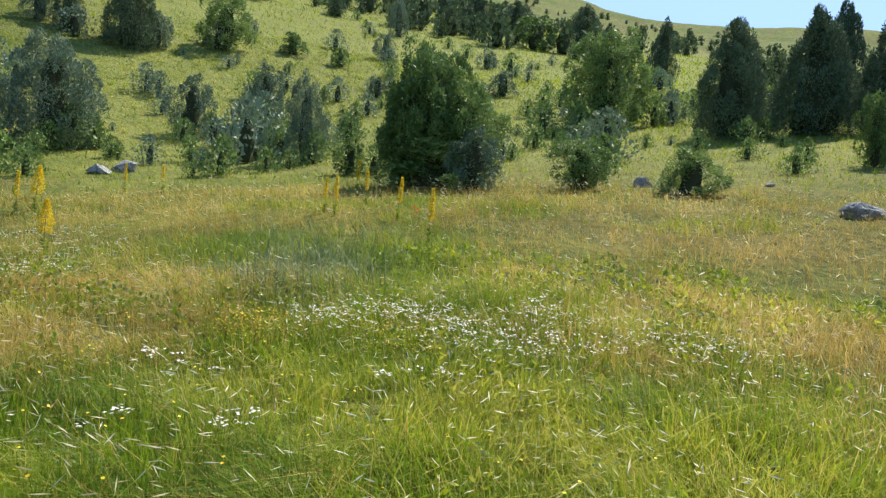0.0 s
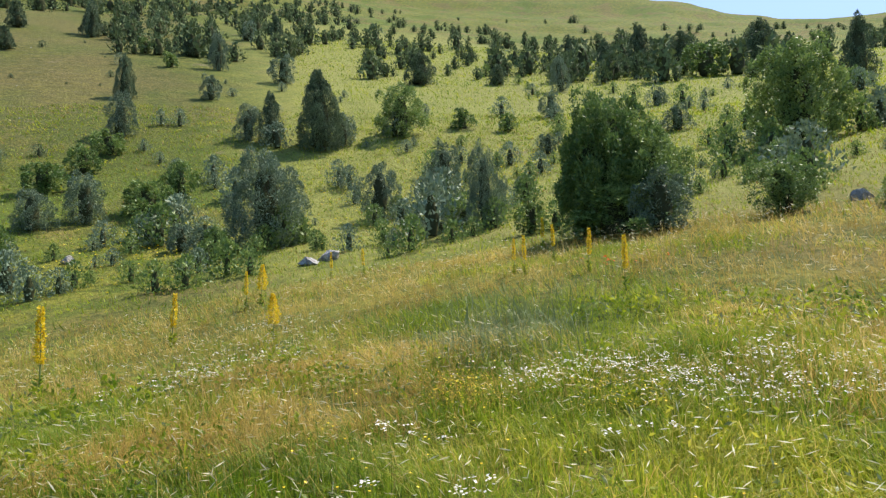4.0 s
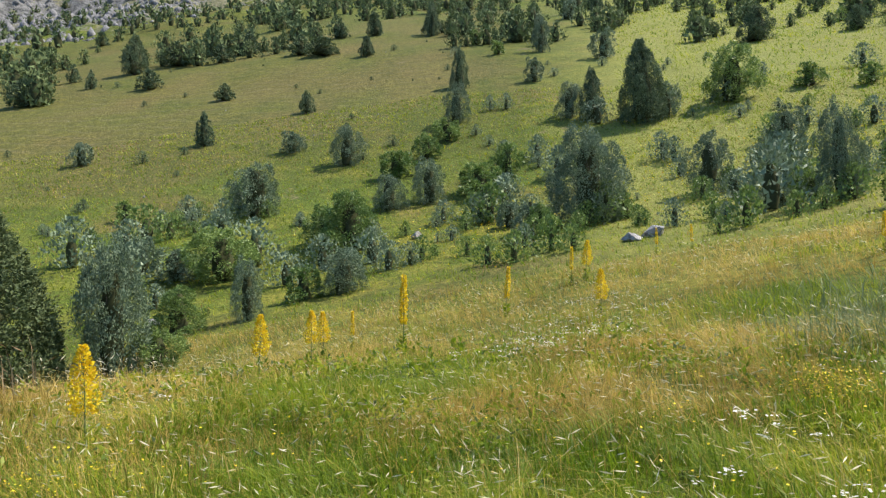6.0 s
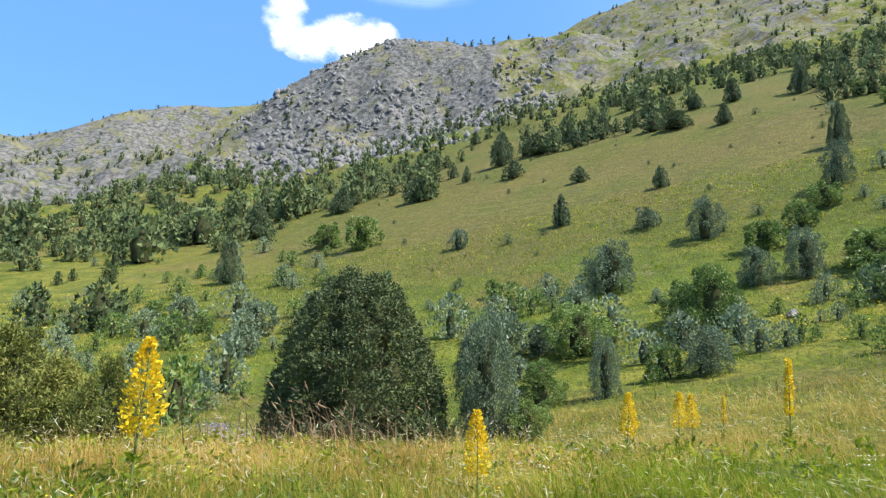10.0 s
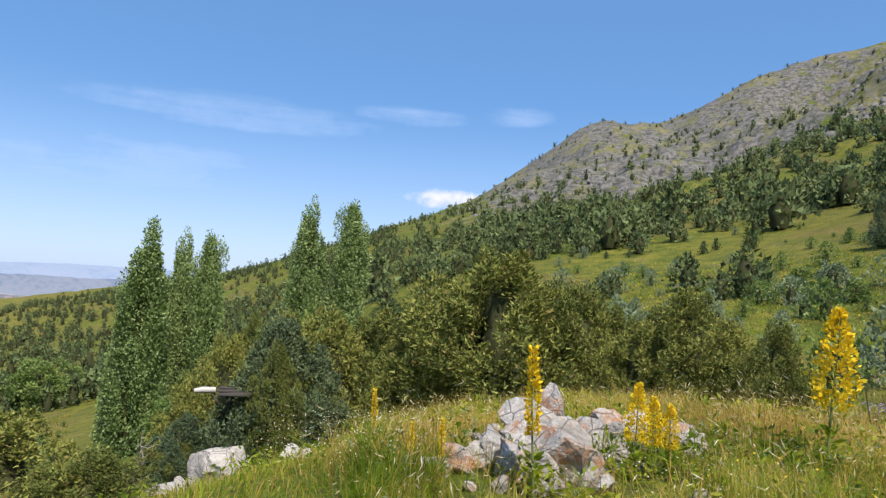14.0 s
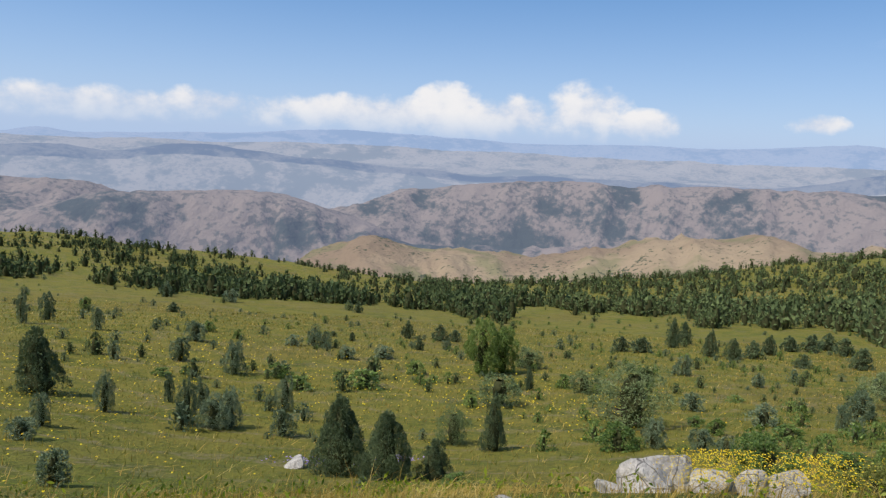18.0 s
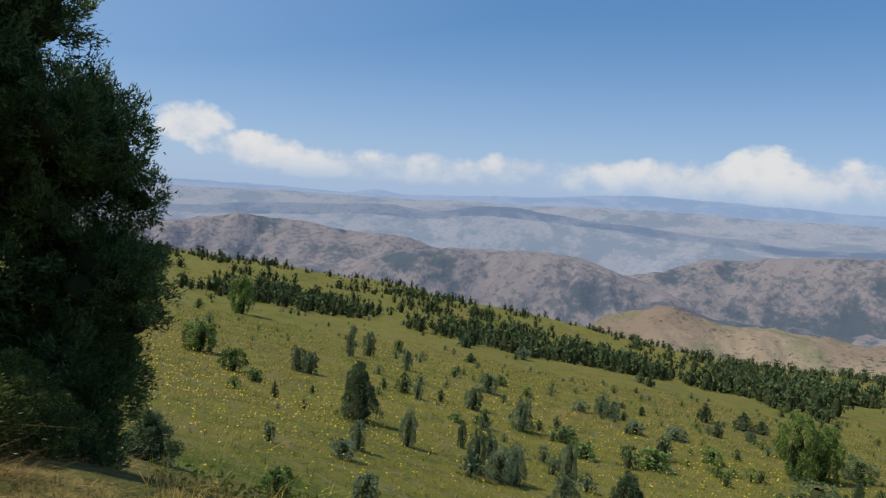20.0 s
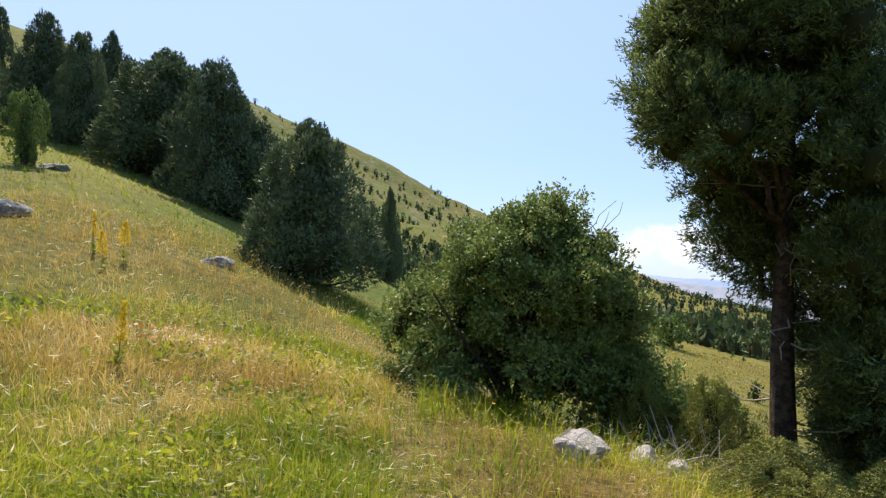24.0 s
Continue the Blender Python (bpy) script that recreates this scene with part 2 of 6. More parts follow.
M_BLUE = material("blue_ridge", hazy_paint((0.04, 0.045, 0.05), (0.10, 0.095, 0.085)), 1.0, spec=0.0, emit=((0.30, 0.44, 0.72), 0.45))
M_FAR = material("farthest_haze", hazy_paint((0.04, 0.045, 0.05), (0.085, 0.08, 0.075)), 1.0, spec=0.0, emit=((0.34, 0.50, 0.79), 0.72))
M_STONE = material("limestone", stone_paint((0.30, 0.285, 0.265), (0.70, 0.67, 0.62), (0.50, 0.26, 0.14)), 0.92, stone_bump)
M_GREYSTONE = material("grey_weathered_rock", stone_paint((0.17, 0.165, 0.155), (0.46, 0.44, 0.41)), 0.92, stone_bump)
M_PALESTONE = material("pale_limestone", stone_paint((0.33, 0.305, 0.27), (0.70, 0.66, 0.60)), 0.92, stone_bump)
M_JUNIPER = material("juniper_sprays", leaf_paint((0.05, 0.082, 0.042), (0.14, 0.185, 0.085)), 0.75, translucent=0.14, spec=0.25)
M_DOME = material("olive_bush_leaves", leaf_paint((0.045, 0.072, 0.027), (0.115, 0.148, 0.052)), 0.7, translucent=0.1)
M_JUNIPER_OLIVE = material("olive_juniper_sprays", leaf_paint((0.07, 0.10, 0.02), (0.27, 0.28, 0.06), dry=(0.2, 0.16, 0.05)), 0.75, translucent=0.15)
M_BROAD = material("broad_leaves", leaf_paint((0.07, 0.13, 0.028), (0.22, 0.30, 0.075)), 0.5, translucent=0.3)
M_SILVER = material("silvery_leaves", leaf_paint((0.075, 0.115, 0.06), (0.20, 0.26, 0.15)), 0.6, translucent=0.14)
M_POPLAR = material("poplar_leaves", leaf_paint((0.12, 0.19, 0.055), (0.29, 0.38, 0.14)), 0.5, translucent=0.2)
M_BARK = material("bark", lambda n, p: n.mix(n.ramp(n.noise(p, 14.0, 6.0, 0.7), 0.35, 0.7), (0.035, 0.024, 0.017), (0.13, 0.09, 0.065)), 0.95,
                  lambda n, p: (n.noise(n.add("ShaderNodeVectorMath", {0: p, 1: (1, 1, 0.15)}, operation="MULTIPLY").outputs[0], 30.0, 5.0), 0.03))
# crown cores: twig brown, with the shade inside put into the colour
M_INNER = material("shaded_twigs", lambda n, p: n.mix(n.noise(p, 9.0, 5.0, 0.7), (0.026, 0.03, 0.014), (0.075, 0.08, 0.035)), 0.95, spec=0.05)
M_WOODS = material("far_wood_foliage", leaf_paint((0.046, 0.074, 0.027), (0.14, 0.183, 0.068), 0.05), 0.9, translucent=0.1)


# ---- the lie of the land: bands of ground round the viewpoint, each given by its height above or below eye level in degrees ----
# stations every 20 degrees of bearing, from -40 on; bearing 0 looks up the slope
BANDS = [
    (5, [-14.5, -13, -13, -14, -16, -17, -16.5, -14.5, -15, -18, -23, -26, -29.5, -29.5, -27, -21, -17.5, -16]),
    (10, [-5, -3.5, -4, -6.2, -8.5, -9.2, -9, -8.2, -10, -17, -23, -27, -29.5, -29.5, -27, -19, -14, -9]),
    (18, [2.2, 2.8, 2.0, -0.8, -4.8, -8, -12, -10, -11, -15.5, -22, -27.2, -29, -28.5, -24.5, -18, -13.5, -5]),
    (30, [7, 6, 4.8, 2.2, -0.5, -3.8, -8, -6, -7, -13.5, -19, -24, -26.5, -25.5, -21, -16, -11, -2]),
    (50, [10.2, 9.5, 8.5, 6.0, 4.8, 3.5, -1, -2, -3.5, -12, -17.5, -20.5, -22.3, -21, -17.5, -13.5, -8, -1]),
    (85, [11, 12.5, 13.5, 14, 14.8, 11, 6, 2, -0.5, -11.5, -15, -17.3, -18.3, -17, -14.3, -11, -6, -2]),
    (150, [11, 14.5, 16.8, 18.8, 19.8, 17, 11, 6, 4, -8.5, -12, -14.5, -15.4, -14.5, -11.8, -8, -4.5, -1]),
    (260, [12, 16, 18.6, 21.5, 21.8, 20, 13.8, 9, 5, -5, -9, -12.6, -14.2, -13, -10, -6.6, -3.4, 1.0]),
    (450, [13, 17, 19.5, 22.5, 24.0, 22.4, 17.5, 11.5, 7.2, -1.2, -4.7, -10, -13.4, -10.5, -7.5, -5.2, -0.4, 4.2]),
]
STATIONS = np.arange(-40, 320, 20)
# the skyline of the rocky mountain and of the slopes either side of it
CREST = [(-60, 9.6), (-47, 14.2), (-33, 16.5), (-20, 17.4), (-16, 17.9), (-10.7, 19.3), (-5.7, 21.4), (2, 22.6), (20, 23.8), (40, 29.2), (50.7, 28.4), (57, 26.8), (62.5, 24.5), (69, 24.7), (74.5, 24.9), (78, 23.4), (82.2, 21.2), (87.7, 18.9), (92, 18.8),
         (95.3, 17.6), (98, 16.5), (102.8, 14.3), (105.5, 13.6), (109.6, 14.6), (113.7, 11.2), (118.4, 7.9), (126, 4.7), (128, 4.0), (138, 0.4), (148, -1.6), (156, -3), (168, -7.5), (177, -12), (188, -16), (207, -17),
         (222, -15.5), (232, -13), (251, -8.5), (274, -1.7), (282, 1.7), (295, 6.6)]
# the rocky spur in front of the crest, then the hills beyond the valley, range behind range
SPUR = [(56, 27), (60, 25.6), (64, 25.3), (68, 24.9), (72, 25.0), (74.6, 25.6), (79, 23.8), (83, 21.8), (86, 19.9), (89, 17.2), (92, 14.0), (96, 11)]
TAN_HILLS = [(128, 3), (150, -4.5), (165, -6.6), (173.3, -7.4), (175.8, -6.5), (180.5, -7.1), (184.7, -7.7), (188.5, -8.6), (192.3, -9.6), (196.3, -10.2), (200.2, -9.4), (204.1, -9.9), (208.3, -8.5), (212.5, -9.8), (216, -11.5), (227, -12.7), (250, -12), (274, -8)]
FRONT_HILLS = [(128, -3), (150, -8), (195, -9), (205, -9.3), (209, -7.7), (215, -5.8), (219, -5.3), (224, -5.3), (230, -5.5), (236, -6.9), (245, -7.5), (274, -8)]
GREY_HILLS = [(128, -1), (150, -2.6), (158, -2.2), (164, -2.2), (170, -2.7), (175, -2.8), (180.4, -3.0), (185.5, -3.5), (190.3, -3.1), (195.7, -3.3), (202.3, -4.1), (206, -4.6), (210, -6.4), (216, -7), (228, -6), (232, -4.6), (239, -3.7), (244.2, -3.0), (250, -4.0), (274, -4)]
NEAR_PLAIN = [(128, -4.3), (274, -4.3)]
NEAR_BLUE = [(128, -1.2), (160, -0.9), (168, -1), (171, -1.8), (176, -2.9), (200, -3.1), (208, -2.7), (214, -2.2), (219.5, -1.7), (224.8, -1.4), (229, -2.4), (233, -1.6), (240, -2.2), (248, -2.6), (274, -2.5)]
MID_PLAIN = [(128, -2.5), (274, -2.5)]
FAR_PLAIN = [(128, -1.3), (274, -1.3)]
FAR_RANGE = [(128, -0.5), (149, 0), (159, -0.3), (166, 0.1), (170.7, 0.8), (177, 0.2), (182, -0.1), (187, 0), (196, -0.3), (204, 0), (211, 0.2), (217, -0.2), (225, -0.7), (232, -1), (233.6, -0.5), (236, -1.1), (242, -0.8), (248, -0.7), (274, -0.6)]

AZ = np.arange(0, 360, 0.5)


def round_profile(pairs, blur):
    """Heights in degrees at every half degree of bearing, smoothed."""
    b, h = np.array([p[0] for p in pairs], float), np.array([p[1] for p in pairs], float)
    b, h = np.concatenate([b - 360, b, b + 360]), np.concatenate([h, h, h])
    line = np.interp(AZ, b, h)
    k = np.exp(-0.5 * (np.arange(-60, 61) * 0.5 / blur) ** 2)
    return np.convolve(np.concatenate([line[-60:], line, line[:60]]), k / k.sum(), "valid")


def lattice(ix, iy, seed):
    v = (ix.astype(np.int64) * 374761393 + iy.astype(np.int64) * 668265263 + seed * 1442695041) & 0x7FFFFFFF
    v = ((v ^ (v >> 13)) * 1274126177) & 0x7FFFFFFF
    return ((v ^ (v >> 16)) & 0xFFFF) / 65535.0


def value_noise(x, y, seed=0):
    ix, iy = np.floor(x), np.floor(y)
    fx, fy = x - ix, y - iy
    fx, fy = fx * fx * (3 - 2 * fx), fy * fy * (3 - 2 * fy)
    a, b = lattice(ix, iy, seed), lattice(ix + 1, iy, seed)
    c, d = lattice(ix, iy + 1, seed), lattice(ix + 1, iy + 1, seed)
    return a + (b - a) * fx + (c - a) * fy + (a - b - c + d) * fx * fy


def fbm(x, y, octaves=4, seed=0, ridged=False):
    total, amp, s = 0, 1.0, 0
    for k in range(octaves):
        v = value_noise(x * 2 ** k + 17.3 * k, y * 2 ** k - 9.1 * k, seed + k) * 2 - 1
        total = total + amp * ((1 - 2 * np.abs(v)) if ridged else v)
        s, amp = s + amp, amp * 0.5
    return total / s


def band_table():
    rings, heights = [0.6, 2.0], [np.zeros(len(AZ)), np.zeros(len(AZ))]
    for r, levels in BANDS:
        el = round_profile(list(zip(STATIONS, levels)), 7)
        rings.append(r), heights.append(EYE_HEIGHT + r * np.tan(np.radians(el)))
    heights[1] = heights[2] * 0.3
    far = np.clip((np.minimum(AZ - 122, 283 - AZ)) / 14, 0, 1)  # where the land falls away to the valley
    far = far * far * (3 - 2 * far)
    crest = np.tan(np.radians(round_profile(CREST, 1.2)))
    # the spur stands in front of the crest, with a dip behind it
    on_spur = np.clip(np.minimum(AZ - 54, 97 - AZ) / 5, 0, 1)
    inner = (heights[-1] - EYE_HEIGHT) / 450
    for r, share, drop in ((550, 0.35, 0.0), (660, 0.6, 0.035)):
        plain = inner * (1 - share) + crest * share
        spur = np.tan(np.radians(round_profile(SPUR, 1.0))) - drop
        rings.append(r), heights.append(EYE_HEIGHT + r * (plain * (1 - on_spur) + spur * on_spur))
    for r, pairs, keep, drop in ((800, None, 1.0, 0), (1250, TAN_HILLS, 0.85, 0), (1550, TAN_HILLS, 0.75, 95), (1900, FRONT_HILLS, 0.66, 0), (2150, FRONT_HILLS, 0.6, 85), (2600, GREY_HILLS, 0.5, 0), (2850, GREY_HILLS, 0.45, 90),
                                 (3200, NEAR_PLAIN, 0.4, 0), (3600, NEAR_BLUE, 0.36, 0), (3950, MID_PLAIN, 0.34, 0), (4300, FAR_PLAIN, 0.32, 0), (4700, FAR_RANGE, 0.3, 0), (4950, FAR_RANGE, 0.28, 0)):
        home = 800 * crest * keep if r > 800 else r * crest
        away = r * np.tan(np.radians(round_profile(pairs, 0.8))) - drop if pairs else r * crest
        rings.append(r), heights.append(EYE_HEIGHT + home * (1 - far) + away * far)
    return np.log(np.array(rings, float)), np.array(heights)


RING_U, RING_Z = band_table()


def land(x, y):
    """Height of the ground at x, y (arrays)."""
    x, y = np.asarray(x, float), np.asarray(y, float)
    r = np.maximum(np.hypot(x, y), 0.61)
    u = np.log(r)
    k = np.clip(np.searchsorted(RING_U, u) - 1, 0, len(RING_U) - 2)
    az = np.degrees(np.arctan2(y, x)) % 360 / 0.5
    a0 = np.floor(az).astype(int) % 720
    a1, fa = (a0 + 1) % 720, az - np.floor(az)

    def at(i):
        i = np.clip(i, 0, len(RING_U) - 1)
        return RING_Z[i, a0] * (1 - fa) + RING_Z[i, a1] * fa

    # monotone cubic between the bands, in the ring's true radius
    R = np.exp(RING_U)
    r0, r1 = R[k], R[k + 1]
    z0, z1 = at(k), at(k + 1)
    km, kp = np.maximum(k - 1, 0), np.minimum(k + 2, len(R) - 1)
    s = (z1 - z0) / (r1 - r0)
    sm = np.where(k > 0, (z0 - at(km)) / np.maximum(r0 - R[km], 1e-6), s)
    sp = np.where(k < len(R) - 2, (at(kp) - z1) / np.maximum(R[kp] - r1, 1e-6), s)
    m0 = np.where(s * sm > 0, 2 * s * sm / np.where(s + sm == 0, 1, s + sm), 0)
    m1 = np.where(s * sp > 0, 2 * s * sp / np.where(s + sp == 0, 1, s + sp), 0)
    t, h = (r - r0) / (r1 - r0), r1 - r0
    z = (2 * t ** 3 - 3 * t ** 2 + 1) * z0 + (t ** 3 - 2 * t ** 2 + t) * h * m0 + (3 * t ** 2 - 2 * t ** 3) * z1 + (t ** 3 - t ** 2) * h * m1
    # hummocks, terraces trodden along the slope, gullies and crags
    z = z + 0.07 * fbm(x * 0.5, y * 0.5, 3, 3) * np.clip((r - 2) / 6, 0, 1)
    z = z + np.clip((r - 25) / 60, 0, 1) * 0.008 * np.minimum(r, 500) * fbm(x * 0.03, y * 0.03, 4, 11)
    return z + mountain(x, y, r) + ravines(x, y, r)


def mountain(x, y, r):
    b = np.degrees(np.arctan2(y, x))
    m = np.clip((r - 200) / 250, 0, 1) * np.clip((1150 - r) / 250, 0, 1) * np.clip((b - 20) / 25, 0, 1) * np.clip((122 - b) / 12, 0, 1)
    calm = 1 - 0.65 * np.exp(-((r - 770) / 90) ** 2) - 0.5 * np.exp(-((r - 550) / 50) ** 2)
    return m * calm * (15 * fbm(x / 75, y / 75, 5, 31, True) + 8 * fbm(x / 24, y / 24, 3, 37, True) - 6)


def spurs(x, y):
    """Ridges and gullies that run down the far hills towards the valley, 1 on a ridge and -1 in a gully."""
    r, b = np.hypot(x, y), np.degrees(np.arctan2(y, x)) % 360
    bend = 1.3 * fbm(x / 420, y / 420, 2, 77)
    return 0.6 * fbm(b / 6.5 + bend, r / 900, 3, 51, True) + 0.4 * fbm(b / 2.4 + 2 * bend, r / 420, 3, 52, True)


def ravines(x, y, r):
    m = np.clip((r - 950) / 300, 0, 1) * np.clip((3150 - r) / 300, 0, 1)
    far = np.clip((r - 1000) / 1500, 0, 1)
    m = m * (1 - 0.75 * sum(np.exp(-((r - c) / 70) ** 2) for c in (1250, 1900, 2600)))
    return m * ((42 + 30 * far) * spurs(x, y) + 25 * far * fbm(x / 620, y / 620, 3, 55) - 8) + np.clip((r - 3000) / 400, 0, 1) * 14 * fbm(x / 420, y / 420, 5, 61, True)


def rock_share(x, y):
    r, b = np.hypot(x, y), np.degrees(np.arctan2(y, x))
    wander = fbm(x / 90, y / 90, 3, 71)
    edge = 215 + 60 * wander + 110 * np.clip((66 - b) / 20, 0, 1)
    slopes = np.clip((r - edge) / 120, 0, 1) * np.clip((b - 22) / 18, 0, 1) * np.clip((128 - b) / 12, 0, 1)
    spur = np.clip((r - 265 - 50 * wander) / 50, 0, 1) * np.clip((640 - r) / 50, 0, 1) * np.clip((b - 61 - 3 * wander) / 5, 0, 1) * np.clip((91 - b + 2 * wander) / 3, 0, 1)
    west = np.clip((r - 340) / 150, 0, 1) * np.clip((-28 - b) / 10, 0, 1) * np.clip((b + 80) / 12, 0, 1)
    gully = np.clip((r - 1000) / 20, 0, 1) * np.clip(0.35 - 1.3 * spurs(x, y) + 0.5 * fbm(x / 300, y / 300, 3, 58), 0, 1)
    return np.clip(np.maximum(0.57 * slopes * (1 + 0.2 * np.clip((b - 88) / 6, 0, 1)), 0.74 * spur) + 0.42 * west + gully, 0, 1)


def dry_share(x, y):
    r, b = np.hypot(x, y), np.degrees(np.arctan2(y, x))
    slope = np.clip((r - 60) / 30, 0, 1) * np.clip((260 - r) / 80, 0, 1) * np.clip((b - 36) / 8, 0, 1) * np.clip((105 - b) / 15, 0, 1)
    valley = np.clip((r - 12) / 10, 0, 1) * np.clip((b % 360 - 145) / 10, 0, 1) * np.clip((295 - b % 360) / 10, 0, 1)
    return np.clip(0.45 * slope + 0.7 * valley, 0, 1)


def upper_meadow_share(x, y):
    """The upper meadow, coloured paler than the grazed slope beside it."""
    r, b = np.hypot(x, y), np.degrees(np.arctan2(y, x))
    return np.clip((r - 22) / 15, 0, 1) * np.clip((320 - r) / 80, 0, 1) * np.clip((b + 60) / 12, 0, 1) * np.clip((34 - b) / 10, 0, 1)


def grazed_share(x, y):
    r, b = np.hypot(x, y), np.degrees(np.arctan2(y, x))
    return np.clip((r - 50) / 25, 0, 1) * np.clip((300 - r) / 60, 0, 1) * np.clip((b - 26) / 10, 0, 1) * np.clip((96 - b) / 14, 0, 1)


def worn_share(x, y):
    r, b = np.hypot(x, y), np.degrees(np.arctan2(y, x)) % 360
    slope = np.clip((r - 65) / 30, 0, 1) * np.clip((270 - r) / 80, 0, 1) * np.clip((b - 33) / 8, 0, 1) * np.clip((82 - b) / 12, 0, 1)
    return 0.26 * slope * np.clip(0.1 + 1.5 * fbm(x / 16, y / 9, 4, 41) + 0.4, 0, 1.2) + 0.45 * np.exp(-((r - 5.5) / 3.0) ** 2) * np.clip((304 - b) / 14, 0, 1) * np.clip((b - 250) / 12, 0, 1)


def sheet(name, radii, mats, pick=None, step=0.5):
    A, Rr = np.meshgrid(np.radians(np.arange(0, 360, step)), radii)
    X, Y = Rr * np.cos(A), Rr * np.sin(A)
    Z = land(X, Y)
    n, m = Z.shape
    verts = np.stack([X.ravel(), Y.ravel(), Z.ravel()], 1)
    i, j = np.meshgrid(np.arange(n - 1), np.arange(m), indexing="ij")
    jn = (j + 1) % m
    faces = np.stack([i * m + j, (i + 1) * m + j, (i + 1) * m + jn, i * m + jn], -1).reshape(-1, 4)
    me = mesh_of(name, verts, faces, mats[0])
    for extra in mats[1:]:
        me.materials.append(extra)
    if pick is not None:
        me.polygons.foreach_set("material_index", np.repeat(pick(radii[:-1]), m).astype(np.int32))
    me.polygons.foreach_set("use_smooth", np.ones(len(faces), bool))
    for key, f in (("rock", rock_share), ("dry", dry_share), ("worn", worn_share), ("hay", upper_meadow_share), ("grazed", grazed_share)):
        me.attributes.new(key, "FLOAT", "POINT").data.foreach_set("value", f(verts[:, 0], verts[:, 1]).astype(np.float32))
    return new(name, me)


def mesh_of(name, verts, faces, mat):
    """A mesh from arrays of vertices and of equal-sized faces."""
    verts, faces = np.asarray(verts, np.float32), np.asarray(faces, np.int32)
    me = bpy.data.meshes.new(name)
    me.vertices.add(len(verts))
    me.vertices.foreach_set("co", verts.ravel())
    k = faces.shape[1]
    me.loops.add(faces.size)
    me.loops.foreach_set("vertex_index", faces.ravel())
    me.polygons.add(len(faces))
    me.polygons.foreach_set("loop_start", np.arange(0, faces.size, k, dtype=np.int32))
    me.update(calc_edges=True)
    me.materials.append(mat)
    return me


ground = sheet("ground", np.concatenate([np.exp(np.linspace(math.log(0.05), math.log(200), 150)), np.exp(np.linspace(math.log(204), math.log(1000), 130))]), [M_GROUND])
tagged(ground, "grassy hillside meadow rising to a rocky mountain", "ground", kind="structure")
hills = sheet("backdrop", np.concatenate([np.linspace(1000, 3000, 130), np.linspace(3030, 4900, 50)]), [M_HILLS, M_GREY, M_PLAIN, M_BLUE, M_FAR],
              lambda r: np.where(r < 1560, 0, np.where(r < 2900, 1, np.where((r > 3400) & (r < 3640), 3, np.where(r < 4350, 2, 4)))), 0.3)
tagged(hills, "tan and hazy blue hills beyond the valley", "hills", kind="structure")


# ---- building plants ----
def at(bearing, dist):
    """The point of the ground at a bearing in degrees and a distance in metres from the viewpoint."""
    x, y = dist * math.cos(radians(bearing)), dist * math.sin(radians(bearing))
    return Vector((x, y, float(land(x, y))))


def part(name, data, mat, parent, label=""):
    """One mesh object under a thing or a part; data is a bmesh or a pair of arrays."""
    if isinstance(data, bmesh.types.BMesh):
        me = bpy.data.meshes.new(name)
        data.to_mesh(me)
        data.free()
        me.materials.append(mat)
    else:
        me = mesh_of(name, *data, mat)
    ob = new(name, me)
    ob.parent = parent
    if label:
        ob["label"] = label
    return ob


def shaded_core(ob, leafy):
    """Past the first leafy faces lies a core darkened for twigs and inner shade."""
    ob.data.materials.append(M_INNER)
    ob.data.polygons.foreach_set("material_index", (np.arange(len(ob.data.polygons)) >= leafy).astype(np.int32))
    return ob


def unit(v):
    return v / np.maximum(np.linalg.norm(v, axis=-1, keepdims=True), 1e-9)


def sprays_at(rng, points, along, size, slim, squash=1.0, face=None):
    """Needle sprays or small leaves: one slender pointed triangle each, turned to face outwards where face is given."""
    n = len(points)
    side = unit(np.cross(along, rng.normal(size=(n, 3)) if face is None else face))
    length = size * rng.uniform(0.6, 1.4, (n, 1))
    low = np.array([1, 1, squash])
    half = side * length * slim * 0.5 * low
    verts = np.stack([points - half, points + half, points + along * length * low], 1).reshape(-1, 3)
    return verts, np.arange(3 * n).reshape(n, 3)


def split(data):
    """Four-sided faces cut into triangles."""
    v, f = data
    return v, np.concatenate([f[:, [0, 1, 2]], f[:, [0, 2, 3]]])


def leaves_at(rng, points, along, size, slim, squash=1.0):
    """Small leaves or sprays: one rhombus each, starting at a point and lying along a direction."""
    n = len(points)
    side = unit(np.cross(along, rng.normal(size=(n, 3))))
    length = size * rng.uniform(0.65, 1.35, (n, 1))
    low = np.array([1, 1, squash])
    mid, half = points + along * length * 0.5 * low, side * length * slim * 0.5 * low
    verts = np.stack([points, mid + half, points + along * length * low, mid - half], 1).reshape(-1, 3)
    return verts, np.arange(4 * n).reshape(n, 4)


